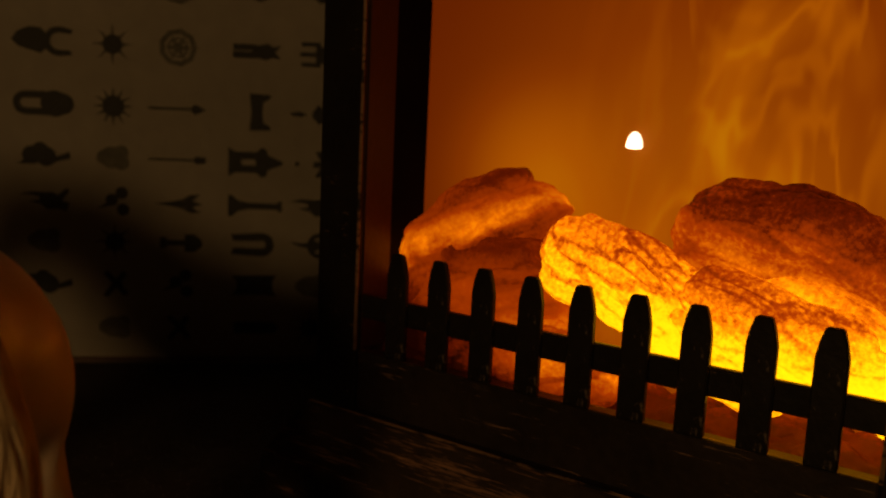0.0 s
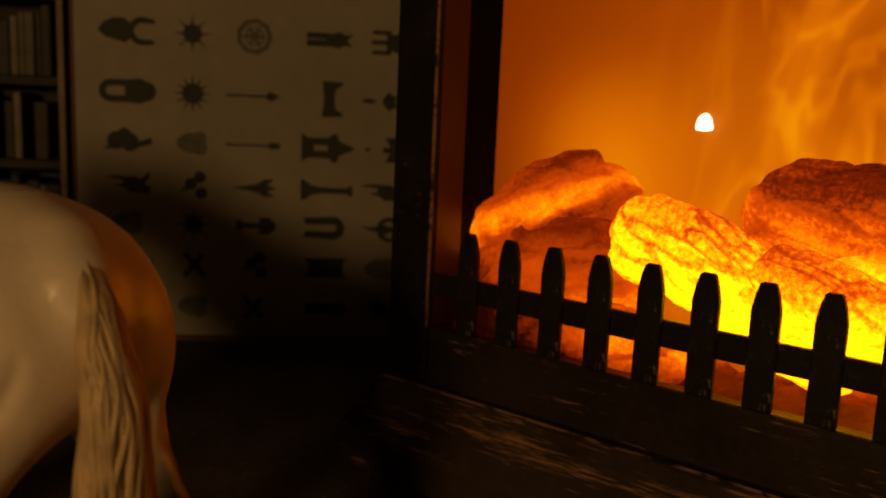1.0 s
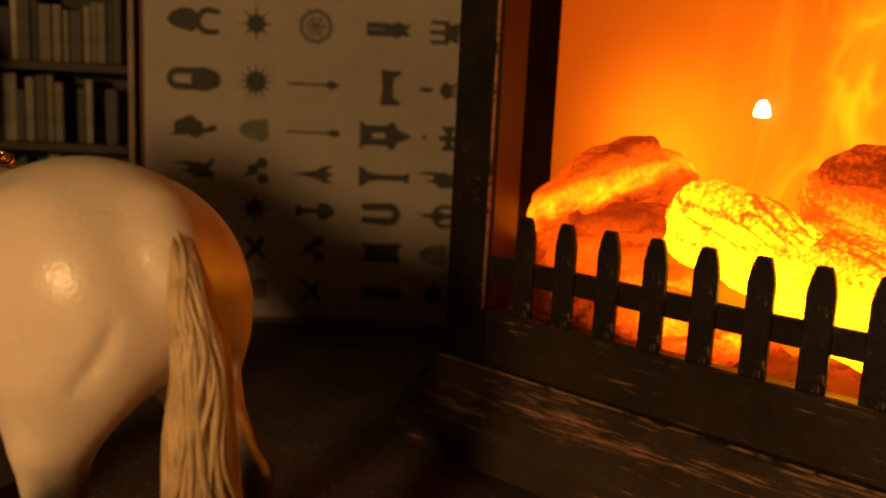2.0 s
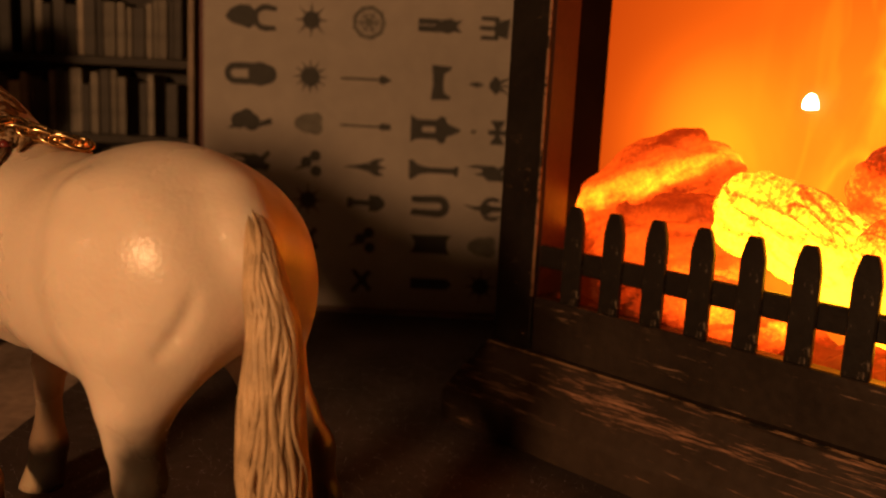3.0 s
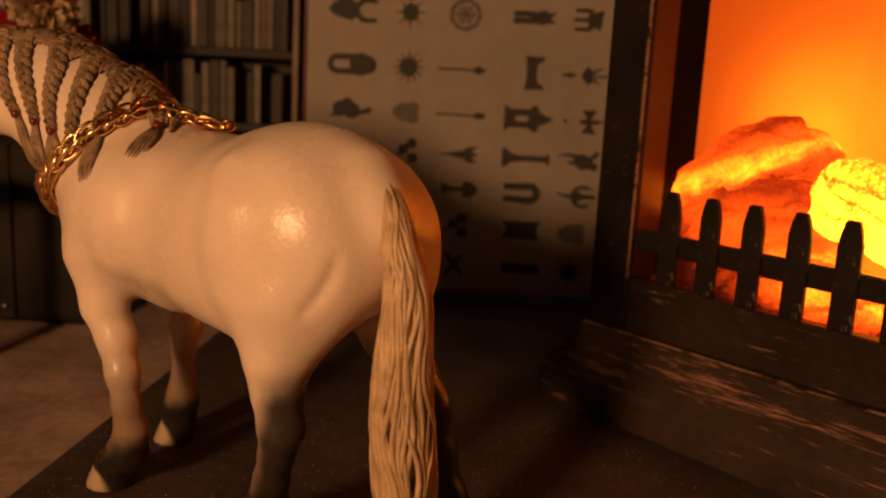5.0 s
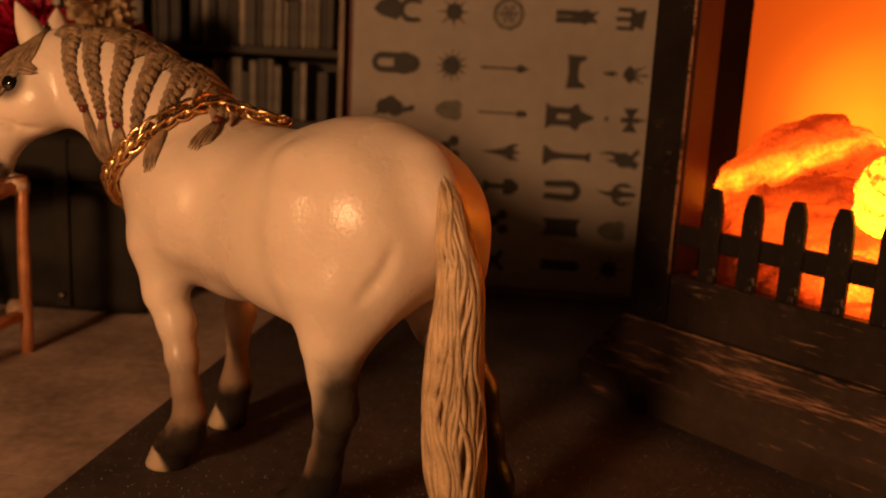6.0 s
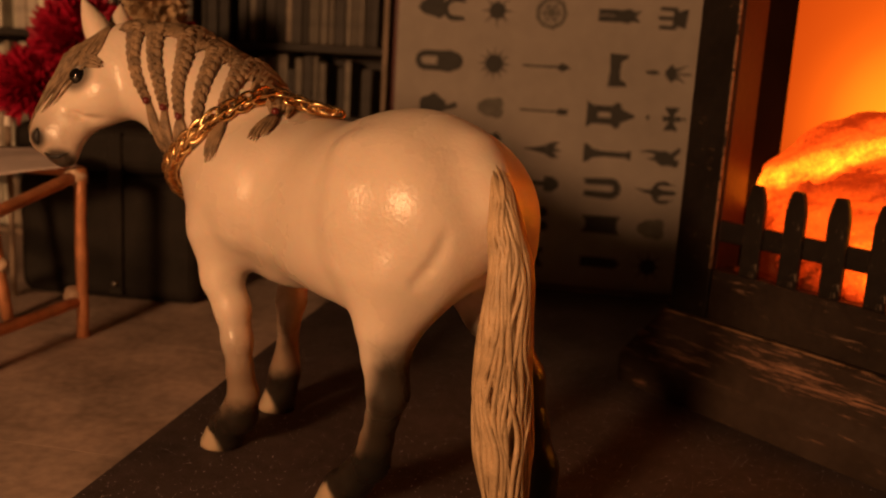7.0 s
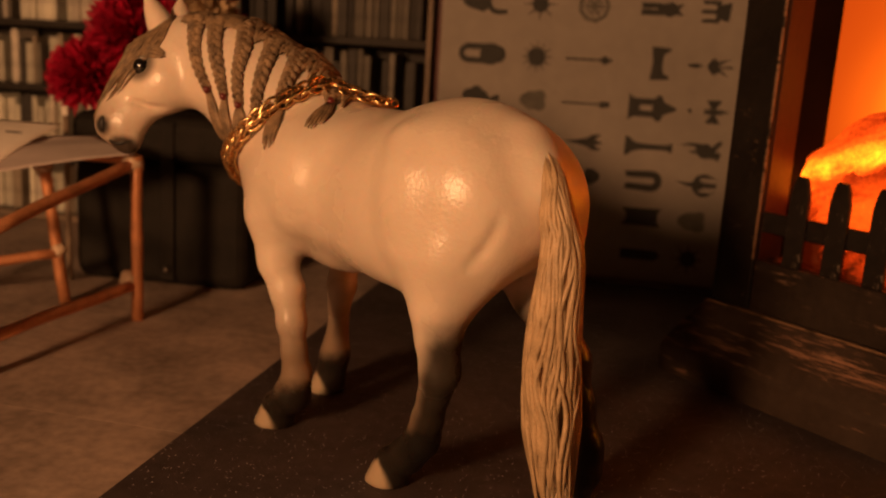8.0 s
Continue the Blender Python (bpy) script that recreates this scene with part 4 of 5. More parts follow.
part("board", box((-0.0965, SHEET_Y + 0.0006, 0.0), (0.105, SHEET_Y + 0.0040, 0.30), 0.0004, 1), trim_red, sheet, "dark red backing board")
# the paper bows a little, as loose paper does
nx, nz = 40, 44
pv, pf = [], []
for i in range(nx + 1):
    for j in range(nz + 1):
        x, z = -0.0945 + 0.195 * i / nx, 0.001 + 0.292 * j / nz
        pv.append((x, SHEET_Y + 0.00012 * noise.noise(Vector((x * 25, 3, z * 25))), z))
for i in range(nx):
    for j in range(nz):
        a = i * (nz + 1) + j
        pf.append((a, a + nz + 1, a + nz + 2, a + 1))
link_mesh("paper", pv, pf, paper_white, sheet, smooth=True)
COLS = (-0.0755, -0.0505, -0.0272, 0.0015, 0.0235)
ROWS_Z = (0.185, 0.164, 0.142, 0.1195, 0.0970, 0.0780, 0.0612, 0.0462, 0.0300, 0.0130)
TABLE = [
    ("clasp", "rosette", "pin", "column", "wings"), ("pincer", "sun", "arrow", "castle", "crab"), ("crab", "leaf", "rosette", "beast", "wings"),
    ("pincer", "sun", "rosette", "tower_long", "trident"), ("clasp", "burst", "arrow", "gate", "lance"),
    ("beast", "leaf", "pin", "castle", "hourglass"), ("wings", "bouquet", "torch", "column", "wings"), ("leaf", "sun", "hammer", "horseshoe", "crab"),
    ("beast", "cross", "bouquet", "block", "leaf"), ("cross", "leaf", "cross", "fort", "sun"),
]
for rz, names in zip(ROWS_Z, TABLE):
    for cx, nm in zip(COLS, names):
        shape_mesh("printed_figure", FIG[nm], sheet, ink_soft if nm in ("leaf", "rosette") else ink, (cx, rz), 0.0102 if nm in ("arrow", "pin", "pincer", "clasp", "rosette", "beast", "castle", "column") else 0.0090)


# ---- bookcase ----
def bookcase():
    x0, x1, y0, y1 = -0.520, -0.1015, 0.3625, 0.385
    bc = empty("bookcase", pose(0, 0, 0), "dark miniature bookcase with crowded open shelves", "bookcase")
    part("back", box((x0, y1, 0.0), (x1, y1 + 0.002, 0.30)), shelf_wood, bc)
    levels = [0.0, 0.0335, 0.0655, 0.0975, 0.1295, 0.1615, 0.1935, 0.2255]
    for z in levels:
        part("shelf", box((x0, y0, z), (x1, y1, z + 0.0035), 0.0003, 1), shelf_wood, bc)
    part("side", box((x1, y0 - 0.0006, 0.0), (x1 + 0.0024, y1 + 0.002, 0.30), 0.0003, 1), trim_pale, bc, "pale right edge")
    part("side", box((x0 - 0.003, y0, 0.0), (x0, y1 + 0.002, 0.30)), shelf_wood, bc)
    for x in (-0.229, -0.355):
        part("upright", box((x - 0.002, y0, 0.0036), (x + 0.002, y1 - 0.0002, 0.2255)), shelf_wood, bc)
    part("foot_rail", box((x0, y0 - 0.003, 0.0), (x1 - 0.02, y0 - 0.0004, 0.0032), 0.0003, 1), trim_pale, bc, "pale foot rail")
    return levels, x0, x1, y0


LEVELS, BX0, BX1, BY0 = bookcase()
rng = random.Random(7)
meshes = {}
for li, z in enumerate(LEVELS[:6]):
    x = -0.340 if li < 5 else -0.300
    while x < BX1 - 0.006:
        w = rng.choice((0.0022, 0.0028, 0.0034, 0.0042, 0.0050))
        h = rng.choice((0.0205, 0.0222, 0.0240, 0.0256, 0.0268))
        if abs(x + w / 2 + 0.229) < 0.0065 or rng.random() < 0.06:
            x += 0.005
            continue
        # light and shade put into the cloth mix: paler left, darkest low right
        mi = rng.choices(range(5), (7, 1, 2, 1, 4) if x < -0.225 else ((0, 4, 2, 14, 0) if li < 3 else (0, 6, 3, 8, 1)))[0]
        k = (w, h, mi)
        if k not in meshes:
            bm = box((-w / 2, 0.0, 0.0), (w / 2, 0.016, h), 0.00045, 1)
            me = bpy.data.meshes.new("book")
            bm.to_mesh(me)
            bm.free()
            me.materials.append(book_mats[mi])
            meshes[k] = me
        ob = new("book", meshes[k])
        ob.matrix_basis = pose(x + w / 2, BY0 + 0.0008 + rng.uniform(0, 0.002), z + 0.00355)
        tagged(ob, ("cream", "grey", "sand", "dark slate", "ash grey")[mi] + " cloth-bound miniature book standing on a shelf", "book", "books on the shelves")
        x += w + rng.uniform(0.0001, 0.0005)

# ---- black trunk behind the horse ----
dull_stud = material("tarnished_steel", (0.22, 0.20, 0.17), 0.45, 1.0, 200, 0.8)
trunk = empty("trunk", pose(-0.180, 0.264, 0, 0, 0, 4), "black grained leather trunk with steel studs, closed", "trunk")
part("body", box((-0.0355, 0.0, 0.0), (0.0355, 0.040, 0.048), 0.0060, 4), case_leather, trunk, smooth=False)
part("lid", box((-0.0360, -0.0006, 0.0482), (0.0360, 0.0406, 0.0660), 0.0055, 4), case_leather, trunk)
part("strap", box((0.002, -0.0016, 0.003), (0.0075, -0.0002, 0.064), 0.0004, 1), case_leather, trunk)
for x, z in ((0.0047, 0.0075),):
    b = bmesh.new()
    bmesh.ops.create_uvsphere(b, u_segments=12, v_segments=8, radius=0.0014)
    part("stud", b, dull_stud, trunk, "bright steel stud", m=pose(x, -0.0022, z), smooth=True)

# ---- candlestick tip beside it ----
cs = empty("metal_post", pose(-0.2140, 0.2575, 0), "thin pale post with a bright flat cap", "post")
v_, f_ = sweep([(0, 0, 0), (0, 0, 0.02), (0, 0, 0.0640)], 0.00115, 10)
link_mesh("shaft", v_, f_, trim_pale, cs, smooth=True)
b = bmesh.new()
bmesh.ops.create_cone(b, cap_ends=True, segments=16, radius1=0.0013, radius2=0.00125, depth=0.0034)
part("cap", b, sheet_white, cs, "bright cap", m=pose(0, 0, 0.0657))


# ---- flowers on the trunk ----
def pompon(name, at, r, count, mat, label, seed, long=1.0):
    """A dense flower head of narrow curled petals round a core."""
    rg = random.Random(seed)
    verts, faces = [], []
    for k in range(count):
        z = 1 - 1.75 * (k + 0.5) / count
        a = k * 2.39996 + rg.uniform(-0.2, 0.2)
        q = math.sqrt(max(0.0, 1 - z * z))
        d = Vector((q * math.cos(a), q * math.sin(a), z))
        side = d.cross(Vector((rg.uniform(-1, 1), rg.uniform(-1, 1), rg.uniform(-1, 1)))).normalized()
        up = side.cross(d)
        rr = r * rg.uniform(0.84, 1.06)
        w = r * 0.075 * long
        i0 = len(verts)
        for s, ww, lift in ((0.30, 0.4, 0.0), (0.62, 1.0, 0.02), (0.86, 1.0, 0.06), (1.0, 0.35, 0.13)):
            c = d * rr * s + up * r * lift
            verts += [tuple(c - side * w * ww), tuple(c + up * w * 0.5 * ww), tuple(c + side * w * ww)]
        for j in range(3):
            for e in (0, 1):
                faces.append((i0 + j * 3 + e, i0 + j * 3 + e + 1, i0 + j * 3 + e + 4, i0 + j * 3 + e + 3))
    fl = empty(name, pose(*at), label, "flower")
    link_mesh("petals", verts, faces, mat, fl)
    b = bmesh.new()
    bmesh.ops.create_icosphere(b, subdivisions=3, radius=r * 0.52)
    part("core", b, mat, fl, smooth=True)
    return fl


def stem(fl, drop):
    v, f = sweep([(0, 0, 0), (0.0006, 0, -drop * 0.5), (0, 0, -drop)], 0.0014, 8)
    link_mesh("stem", v, f, material("dark_green_stem", (0.03, 0.05, 0.015), 0.6), fl, smooth=True)


HEADS = [
    ("red_flower", (-0.2215, 0.286, 0.0775), 0.0172, 900, petal_red, "crimson pompon flower head resting above the trunk", 3, 1.0),
    ("red_flower", (-0.2045, 0.291, 0.0965), 0.0190, 900, petal_red, "crimson pompon flower head leaning over the lower one", 8, 1.0),
    ("red_flower", (-0.1750, 0.292, 0.0935), 0.0200, 700, petal_red, "crimson pompon flower head beside the cream one", 4, 1.0),
    ("cream_flower", (-0.1665, 0.278, 0.1110), 0.0120, 320, petal_cream, "cream flower head among the red ones", 5, 1.5),
]
for nm, at, r, n_, mat, words, seed, long_ in HEADS:
    fl = pompon(nm, at, r, n_, mat, words, seed, long_)
    stem(fl, at[2] - 0.0662)


# ---- stick table with papers ----
table = empty("stick_table", pose(0, 0, 0), "low table frame of orange copper sticks, glued", "table")


def stick(a, c, r=0.0020, parent=table, name="stick"):
    rg = random.Random(int(abs(a[0] + 2 * c[1]) * 1e5))
    pts = [Vector(a).lerp(Vector(c), k / 6) + Vector([rg.uniform(-1, 1) * 0.00025 for _ in range(3)]) for k in range(7)]
    v, f = sweep(pts, [r * rg.uniform(0.93, 1.06) for _ in range(7)], 10)
    return link_mesh(name, v, f, copper_stick, parent, smooth=True)


stick((-0.1630, 0.2214, 0.0), (-0.1626, 0.2214, 0.0560), 0.0020, name="leg")
stick((-0.1964, 0.2296, 0.0), (-0.2040, 0.2296, 0.0540), 0.0020, name="leg")
stick((-0.1640, 0.2225, 0.0120), (-0.1705, 0.160, 0.0104), 0.0019, name="low_rail")
stick((-0.1640, 0.2225, 0.0535), (-0.1700, 0.160, 0.0400), 0.0019, name="top_rail")
stick((-0.1975, 0.2296, 0.0180), (-0.2350, 0.2000, 0.0130), 0.0018, name="low_rail")
stick((-0.2040, 0.2310, 0.0530), (-0.1640, 0.2240, 0.0545), 0.0019, name="top_rail")
stick((-0.1705, 0.160, 0.0), (-0.1700, 0.160, 0.0405), 0.0020, name="leg")
stick((-0.2350, 0.200, 0.0), (-0.2350, 0.200, 0.0475), 0.0020, name="leg")
stick((-0.1700, 0.160, 0.0385), (-0.2350, 0.200, 0.0455), 0.0019, name="top_rail")
for at, r in (((-0.1655, 0.2205, 0.0140), 0.0030), ((-0.1640, 0.2216, 0.0530), 0.0034), ((-0.1985, 0.2296, 0.0190), 0.0028), ((-0.2040, 0.2300, 0.0480), 0.0034)):
    b = lump((r, r * 0.9, r), int(at[0] * -1000), 0.25, 3)
    part("glue_blob", b, glue, table, "lump of clear dried glue", m=pose(*at), smooth=True)


def loose_sheet(name, c, mat, label, curl, seed):
    """A sheet between four corners that sags and curls."""
    n = 16
    verts, faces = [], []
    for i in range(n + 1):
        for j in range(n + 1):
            s, t = i / n, j / n
            p = (Vector(c[0]) * (1 - s) + Vector(c[1]) * s) * (1 - t) + (Vector(c[3]) * (1 - s) + Vector(c[2]) * s) * t
            p.z += curl * (4 * s * (1 - s) - 0.3) * (0.4 + 0.6 * t) + 0.0006 * noise.noise(Vector((s * 3, t * 3, seed)))
            verts.append(tuple(p))
    m = n + 1
    top = len(verts)
    verts += [(x, y, z - 0.00025) for x, y, z in verts]
    for i in range(n):
        for j in range(n):
            a = i * m + j
            faces.append((a, a + m, a + m + 1, a + 1))
            faces.append((top + a, top + a + 1, top + a + m + 1, top + a + m))
    edge = [i * m for i in range(m)] + [n * m + j for j in range(1, m)] + [i * m + n for i in range(n - 1, -1, -1)] + [j for j in range(n - 1, 0, -1)]
    for a, b2 in zip(edge, edge[1:] + edge[:1]):
        faces.append((b2, a, top + a, top + b2))
    return tagged(link_mesh(name, verts, faces, mat, smooth=True), label, "paper")


loose_sheet("note_paper", [(-0.1960, 0.1990, 0.0505), (-0.1605, 0.2170, 0.0574), (-0.1850, 0.2370, 0.0602), (-0.262, 0.205, 0.0520)], sheet_grey, "greyish curled note paper lying on the stick table", 0.0012, 1)
loose_sheet("note_paper", [(-0.2010, 0.2050, 0.0530), (-0.1985, 0.2330, 0.0632), (-0.270, 0.2330, 0.0632), (-0.275, 0.205, 0.0530)], sheet_white, "white note paper lying on top of the stack", 0.0014, 2)
bar = box((-0.0030, -0.0004, 0.0), (0.0030, 0.0004, 0.0002))
tagged(part("pencil_mark", bar, ink, m=pose(-0.209, 0.2220, 0.0601, 20.0)), "short dark pencil stroke on the white paper", "mark")


# ---- the horse itself ----
def tube_into(store, pts, radius, mat, sides=6):
    v, f = sweep(pts, radius, sides)
    i0 = len(store["v"])
    store["v"] += [tuple(p) for p in v]
    store["f"] += [tuple(i + i0 for i in q) for q in f]
    store["m"] += [mat] * len(f)


def ball_into(store, c, r, mat, n=10, axes=None):
    i0 = len(store["v"])
    A = np.eye(3) if axes is None else np.array(axes)
    r = np.array(r if not np.isscalar(r) else (r, r, r))
    for i in range(n + 1):
        th = math.pi * i / n
        for j in range(2 * n):
            ph = math.pi * j / n
            p = np.array((math.sin(th) * math.cos(ph), math.sin(th) * math.sin(ph), math.cos(th))) * r
            store["v"].append(tuple(np.array(c) + p @ A))
    for i in range(n):
        for j in range(2 * n):
            k = (j + 1) % (2 * n)
            store["f"].append((i0 + i * 2 * n + j, i0 + (i + 1) * 2 * n + j, i0 + (i + 1) * 2 * n + k, i0 + i * 2 * n + k))
            store["m"].append(mat)


def along(pts, n):
    """n points on a smooth line through pts."""
    P = np.array(pts, float)
    s = np.linspace(0, len(P) - 1, n)
    out = []
    for t in s:
        i = min(int(t), len(P) - 2)
        u = t - i
        p0, p1, p2, p3 = P[max(i - 1, 0)], P[i], P[i + 1], P[min(i + 2, len(P) - 1)]
        out.append(0.5 * (2 * p1 + (p2 - p0) * u + (2 * p0 - 5 * p1 + 4 * p2 - p3) * u * u + (3 * p1 - p0 - 3 * p2 + p3) * u ** 3))
    return np.array(out)


# crest of the neck, from the withers to the poll
CREST = [(0.0215, 0.0000, 0.0850), (0.0320, 0.0010, 0.0895), (0.0420, 0.0040, 0.0945), (0.0530, 0.0090, 0.0985), (0.0640, 0.0150, 0.0995)]
# braids: start on the crest, bead, end of the tassel
BRAIDS = [
    ((0.0623, 0.0176, 0.0985), (0.0506, 0.0204, 0.0822), (0.0483, 0.0170, 0.0701)),
    ((0.0572, 0.0142, 0.0982), (0.0451, 0.0192, 0.0807), (0.0453, 0.0173, 0.0695)),
    ((0.0497, 0.0112, 0.0971), (0.0403, 0.0184, 0.0791), (0.0395, 0.0180, 0.0715)),
    ((0.0425, 0.0072, 0.0945), (0.0357, 0.0171, 0.0775), (0.0353, 0.0177, 0.0715)),
    ((0.0360, 0.0050, 0.0915), (0.0317, 0.0134, 0.0813), (0.0261, 0.0184, 0.0694)),
    ((0.0285, 0.0020, 0.0865), (0.0216, 0.0066, 0.0813), (0.0181, 0.0139, 0.0739)),
]


def horse():
    verts, quads = surface_net((-0.062, -0.030, -0.002), (0.096, 0.045, 0.108), 0.00095)
    st = {"v": [tuple(v) for v in verts], "f": [tuple(q) for q in quads], "m": [0] * len(quads)}
    rg = random.Random(11)
    # ears
    d = np.array((0.23, 0.97, 0.0))
    side = np.array((-0.97, 0.23, 0.0))
    for sg in (1, -1):
        foot, tip = (np.array(q) for q in (((0.0728, 0.0193, 0.0935), (0.0798, 0.0216, 0.1052)) if sg > 0 else ((0.0752, 0.0140, 0.0945), (0.0785, 0.0122, 0.1045))))
        pts = [foot + (tip - foot) * k / 8 for k in range(9)]
        tube_into(st, pts, [0.0034, 0.0036, 0.0036, 0.0034, 0.0030, 0.0025, 0.0018, 0.0011, 0.0003], 0, 14)
    # eyes, nostrils, mouth line
    ey = on_horse([EYE_AT], -0.0011)[0]
    ball_into(st, ey, 0.0024, 2, 12)
    rim = on_horse([EYE_AT + np.array((0, 0, 0.0017)) + d * 0.0024 * q + np.array((0, 0, -0.0007 * q * q)) for q in np.linspace(-1, 1, 7)], 0.0002)
    tube_into(st, rim, [0.0002, 0.0004, 0.00055, 0.0006, 0.00055, 0.0004, 0.0002], 0, 6)
    nos = on_horse([(0.0728, 0.0370, 0.0720)], -0.0006)[0]
    ball_into(st, nos, (0.0011, 0.0012, 0.0021), 5, 8)
    lips = on_horse([(0.0718, 0.0360, 0.0678), (0.0706, 0.0345, 0.0674), (0.0694, 0.0332, 0.0676), (0.0680, 0.0318, 0.0684)], -0.0001)
    tube_into(st, lips, [0.0003, 0.00050, 0.00050, 0.0002], 5, 6)
    # mane: short combed hair over the crest
    crest = along(CREST, 60)
    for k in range(190):
        i = rg.randrange(0, 59)
        base = crest[i] + np.array((rg.uniform(-0.0008, 0.0008), rg.uniform(-0.0022, 0.0026), 0.0004))
        down = np.array((-0.0016 + rg.uniform(-0.0015, 0.0015), rg.choice((1, 1, -1)) * 0.0042, -0.0022))
        tube_into(st, on_horse([base + down * t + np.array((0, 0, 0.0012 * math.sin(math.pi * t))) for t in (0, 0.33, 0.66, 1.0)], 0.0005), [0.0006, 0.00075, 0.0006, 0.0003], 1, 5)
    # braids: two rows of plump overlapping locks, a bead and a tassel
    for a, bd, end in BRAIDS:
        A, B, E_ = (np.array(q) for q in (a, bd, end))
        n = 49
        line = on_horse(along([A, (A + B) / 2, B], n), 0.0006)
        tan = np.gradient(line, axis=0)
        tan /= np.linalg.norm(tan, axis=1, keepdims=True)
        nrm = horse_normal(line)
        sid = np.cross(nrm, tan)
        turns = np.linalg.norm(B - A) / 0.0050
        for strand in range(3):
            for q in range(5):
                dq, hq = (q - 2) / 2, 1 - ((q - 2) / 2) ** 2
                pts, rad = [], []
                for i in range(n):
                    u = i / (n - 1)
                    ph = 2 * math.pi * (turns * u + strand / 3)
                    w = 0.0021 * (1 - 0.48 * u)
                    pts.append(line[i] + sid[i] * (w * 0.66 * math.sin(ph) + dq * w * 0.36) + nrm[i] * (0.00042 * math.sin(2 * ph) + 0.00028 * hq + rg.uniform(-0.00004, 0.00004)))
                    rad.append(w * 0.155)
                tube_into(st, pts, rad, 1, 5)
        ball_into(st, on_horse([B], 0.0009)[0], 0.00095, 4, 6)
        nn = horse_normal(np.array([B]))[0]
        t = (E_ - B) / np.linalg.norm(E_ - B)
        s = np.cross(nn, t)
        ln = np.linalg.norm(E_ - B)
        for q in np.linspace(-1, 1, 5):
            e = ln * rg.uniform(0.86, 1.04)
            pts = on_horse([B + t * e * k + s * q * (0.0003 + 0.0016 * math.sin(2.0 * k)) for k in (0.05, 0.3, 0.55, 0.8, 1.0)], 0.0006)
            tube_into(st, pts, [0.00035, 0.00045, 0.00052, 0.00045, 0.00015], 1, 6)
    # forelock, combed down the face
    for k in range(90):
        o = rg.uniform(-0.0052, 0.0056)
        top = np.array((0.0708, 0.0185, 0.0985)) + side * o * 0.5
        ln = rg.uniform(0.6, 1.22) * (1 - max(0.0, o) * 70 - max(0.0, -o) * 40)
        foot_ = np.array((0.0770, 0.0345, 0.0765)) + side * o * 0.7
        pts = [top + (foot_ - top) * (ln * t) + side * o * 0.9 * math.sin(2.4 * t) for t in np.linspace(0, 1, 7)]
        tube_into(st, on_horse(pts, rg.uniform(-0.0001, 0.0005)), [0.0002, 0.0003, 0.00032, 0.0003, 0.00028, 0.00022, 0.0001], 1, 5)
    # a lock swept back over the eye
    for k in range(22):
        o = rg.uniform(-1, 1)
        a_, m_, e_ = np.array((0.0712, 0.0250, 0.0945)), np.array((0.0685, 0.0275, 0.0908)), np.array((0.0632, 0.0250, 0.0892))
        w_ = np.array((0.0, 0.0, 1.0))
        pts = along([a_ + w_ * o * 0.0006, m_ + w_ * o * 0.0018, m_ * 0.45 + e_ * 0.55 + w_ * o * 0.0017, m_ + (e_ - m_) * rg.uniform(0.75, 1.05) + w_ * o * 0.0009], 8)
        tube_into(st, on_horse(pts, rg.uniform(0.0, 0.0003)), [0.0002, 0.00035, 0.0004, 0.0004, 0.0004, 0.00035, 0.0003, 0.0001], 1, 5)
    # tail: a core and long wavy strands
    spine = [(-0.0400, 0.0054, 0.0776), (-0.0436, 0.0068, 0.0725), (-0.0459, 0.0077, 0.0660), (-0.0478, 0.0080, 0.0590), (-0.0476, 0.0080, 0.0480), (-0.0469, 0.0068, 0.0360), (-0.0476, 0.0060, 0.0240), (-0.0488, 0.0048, 0.0085)]
    wide = [0.0006, 0.0021, 0.0033, 0.0040, 0.0051, 0.0058, 0.0057, 0.0036]
    S = along(spine, 46)
    W = np.interp(np.linspace(0, 7, 46), range(8), wide)
    tube_into(st, S[4:41], (W[:41] * 0.80 * np.minimum(1.0, (41 - np.arange(41)) / 7) * np.minimum(1.0, (np.arange(41) - 1) / 6))[4:], 3, 16)
    for k in range(74):
        a0 = 2 * math.pi * k / 74 + rg.uniform(-0.05, 0.05)
        ph, am, fr = rg.uniform(0, 6.28), rg.uniform(0.08, 0.24), rg.uniform(2.2, 4.8)
        start, stop = rg.choice((0, 1, 2, 3, 4, 5, 7)), rg.choice((46, 45, 44, 42, 46, 44, 40, 37))
        pts, rad = [], []
        for i in range(start, stop):
            u = i / 45
            a = a0 + am * math.sin(fr * 6.28 * u + ph) + 0.5 * am * math.sin(11 * u + 2 * ph)
            w = W[i] * (0.93 + 0.05 * math.sin(7 * u + ph))
            pts.append(S[i] + np.array((math.cos(a) * w * 0.85, math.sin(a) * w * 1.02, 0)))
            e = min(1.0, (i - start) / 6 + 0.15, (stop - 1 - i) / 5 + 0.25)
            rad.append(e * (0.00022 + 0.000062 * w / 0.001) * (1 + 0.2 * math.sin(9 * u + 3 * ph)))
        tube_into(st, pts, rad, 3, 6)
    ob = link_mesh("toy_horse", st["v"], st["f"], [horse_paint(), hair, eye_black, tail_hair, bead_red, dark_matt], smooth=True, index=st["m"],
                   m=pose(HORSE_AT[0], HORSE_AT[1], 0, 0, 0, HORSE_YAW))
    return tagged(ob, "cream toy horse with dark legs, braided mane and straw-coloured tail", "toy horse")


horse()

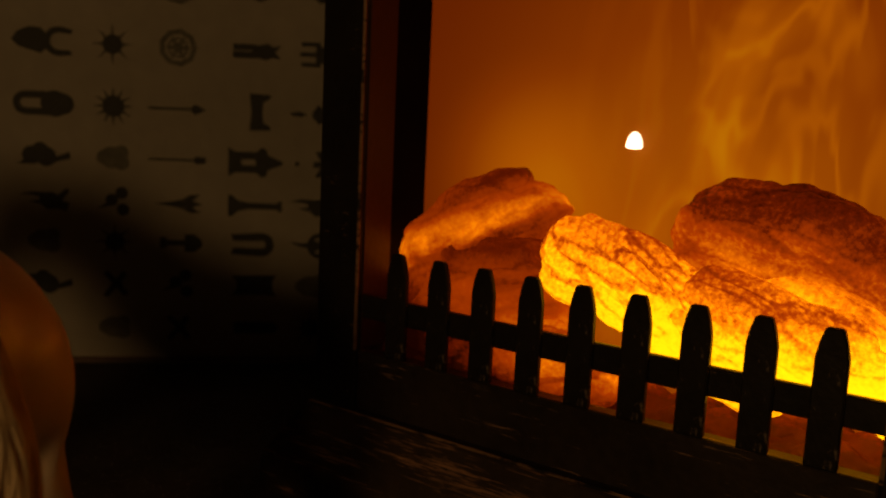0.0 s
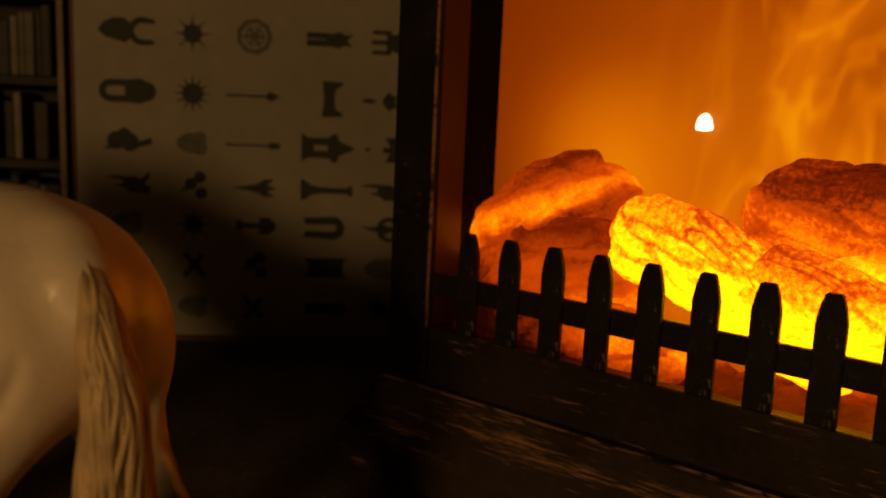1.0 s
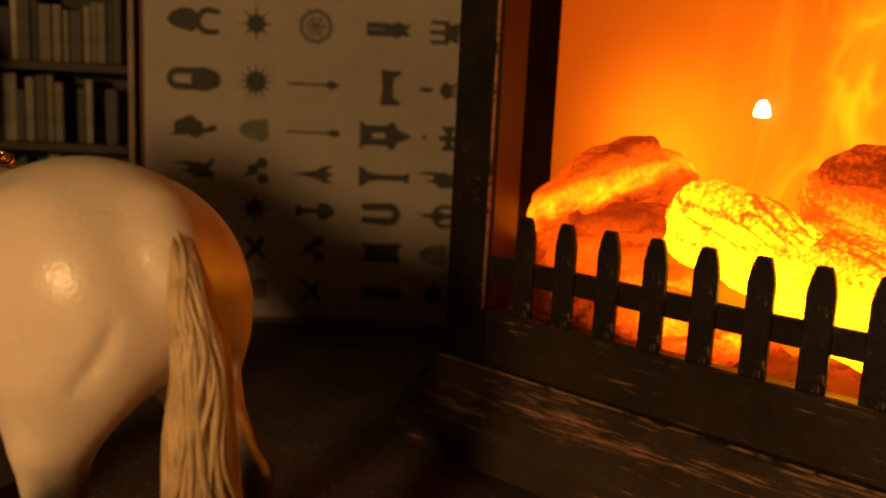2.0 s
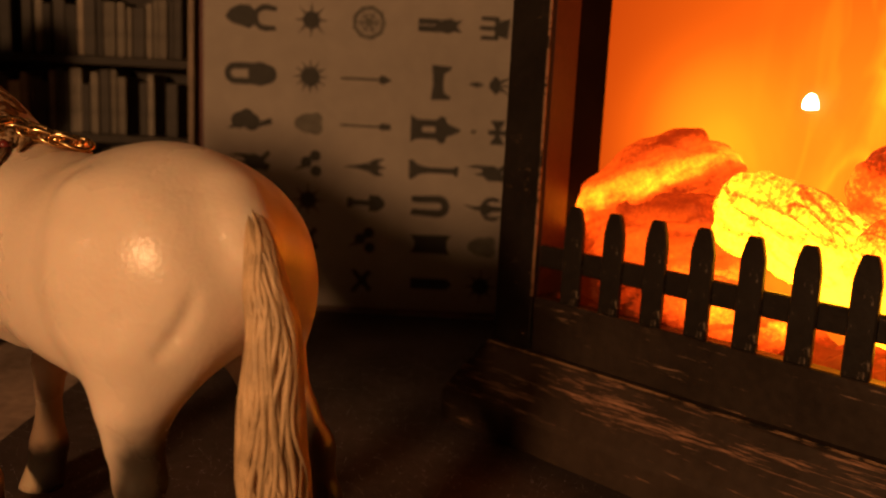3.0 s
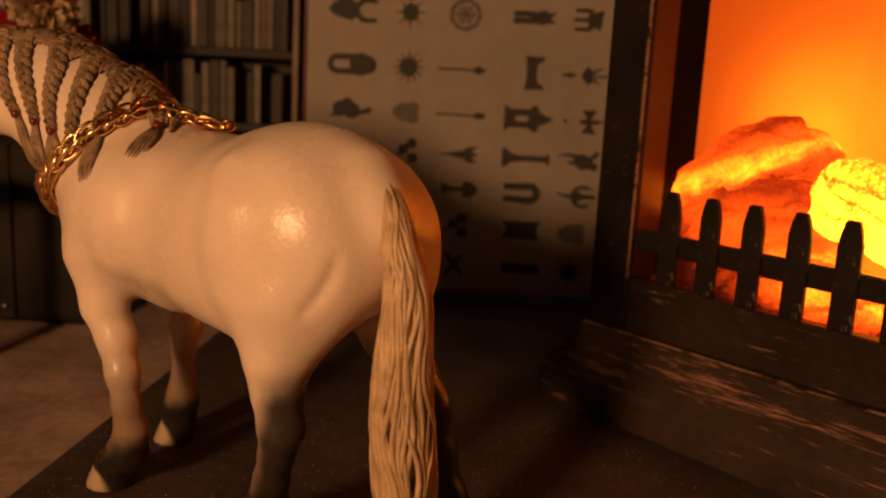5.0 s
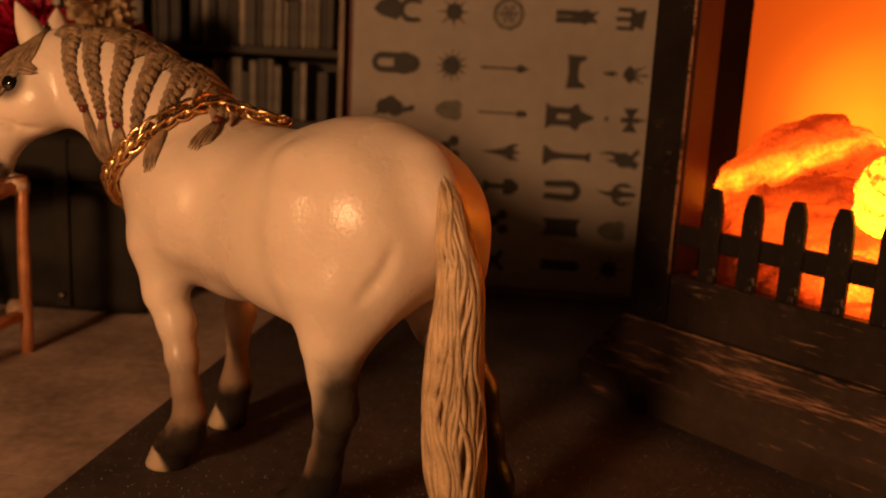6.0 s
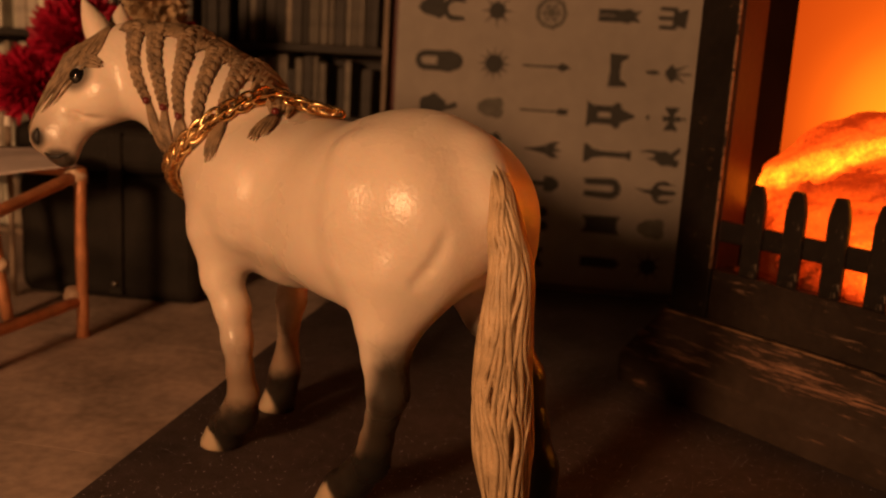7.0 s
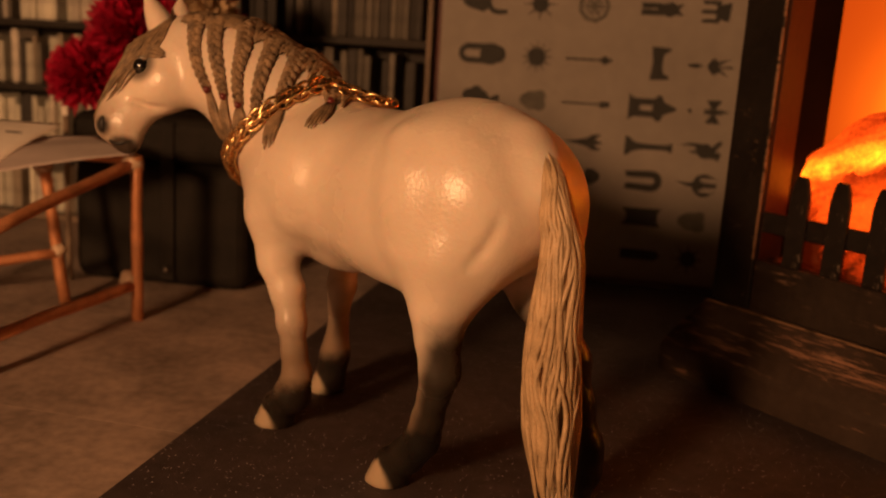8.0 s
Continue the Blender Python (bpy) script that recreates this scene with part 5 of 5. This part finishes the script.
# ---- gold chain round its neck ----
CHAIN = [(0.0150, -0.0045, 0.0840), (0.0205, -0.0005, 0.0865), (0.0262, 0.0050, 0.0850), (0.0290, 0.0110, 0.0810), (0.0331, 0.0165, 0.0760), (0.0377, 0.0179, 0.0723),
         (0.0454, 0.0160, 0.0667), (0.0500, 0.0100, 0.0610), (0.0520, 0.0020, 0.0585), (0.0500, -0.0090, 0.0620), (0.0430, -0.0150, 0.0680), (0.0330, -0.0150, 0.0750),
         (0.0230, -0.0110, 0.0810), (0.0150, -0.0045, 0.0840)]
chain = empty("gold_chain", pose(HORSE_AT[0], HORSE_AT[1], 0, 0, 0, HORSE_YAW), "polished gold link chain hung round the horse's neck", "chain")


def link_data(length, width, wire):
    """One oval link of round wire, a little twisted."""
    pts = []
    for k in range(21):
        a = 2 * math.pi * k / 20
        pts.append((math.cos(a) * length, math.sin(a) * width, 0.35 * wire * math.sin(2 * a)))
    v, f = sweep(pts, wire, 7)
    me = bpy.data.meshes.new("link")
    me.from_pydata([tuple(p) for p in v], [], f[:-2])
    me.materials.append(gold)
    me.polygons.foreach_set("use_smooth", np.ones(len(me.polygons), bool))
    return me


LINK = link_data(0.0030, 0.0016, 0.00042)
loop = on_horse(along(CHAIN, 260), 0.0016)
seg = np.linalg.norm(np.diff(loop, axis=0), axis=1)
dist = np.concatenate([[0], np.cumsum(seg)])
count = int(dist[-1] / 0.0021)
for k in range(count):
    s = dist[-1] * k / count
    p = np.array([np.interp(s, dist, loop[:, i]) for i in range(3)])
    q = np.array([np.interp(min(s + 0.0008, dist[-1]), dist, loop[:, i]) for i in range(3)])
    t = Vector(q - p).normalized() if k < count - 1 else Vector(loop[-1] - loop[-3]).normalized()
    nn = Vector(horse_normal(p[None])[0])
    sd = nn.cross(t).normalized()
    nn = t.cross(sd)
    R = Matrix((t, sd, nn)).transposed().to_4x4()
    o = new("link", LINK)
    o.parent = chain
    o.matrix_basis = Matrix.Translation(Vector(p)) @ R @ pose(0, 0, 0, 42 if k % 2 else -42, 0, 20)

# ---- dark gritty sheet under the horse, then the tiles ----
tagged(part("grit_sheet", box((-0.1025, -0.30, 0.0), (0.30, 0.354, 0.0004), 0.00015, 1), glitter_mat), "near-black gritty sheet with glitter grains lying flat", "sheet")
tile_data = {}
TX, TY = 0.110, 0.080
for ix in range(-9, 9):
    for iy in range(-8, 9):
        x0, y0 = -0.1025 + ix * TX + (0.045 if iy % 2 else 0.0), 0.2228 + iy * TY
        if x0 > 0.95 or abs(y0 + TY / 2) > 0.9 or abs(x0) > 1.0:
            continue
        k = (ix * 7 + iy * 3) % 4
        if k not in tile_data:
            bm = box((0.00006, 0.00006, -0.0034), (TX - 0.00006, TY - 0.00006, -0.0002))
            me = bpy.data.meshes.new("tile")
            bm.to_mesh(me)
            bm.free()
            me.materials.append(stone)
            tile_data[k] = me
        t = new("tile", tile_data[k])
        t.parent = floor
        t.matrix_basis = pose(x0, y0, 0)
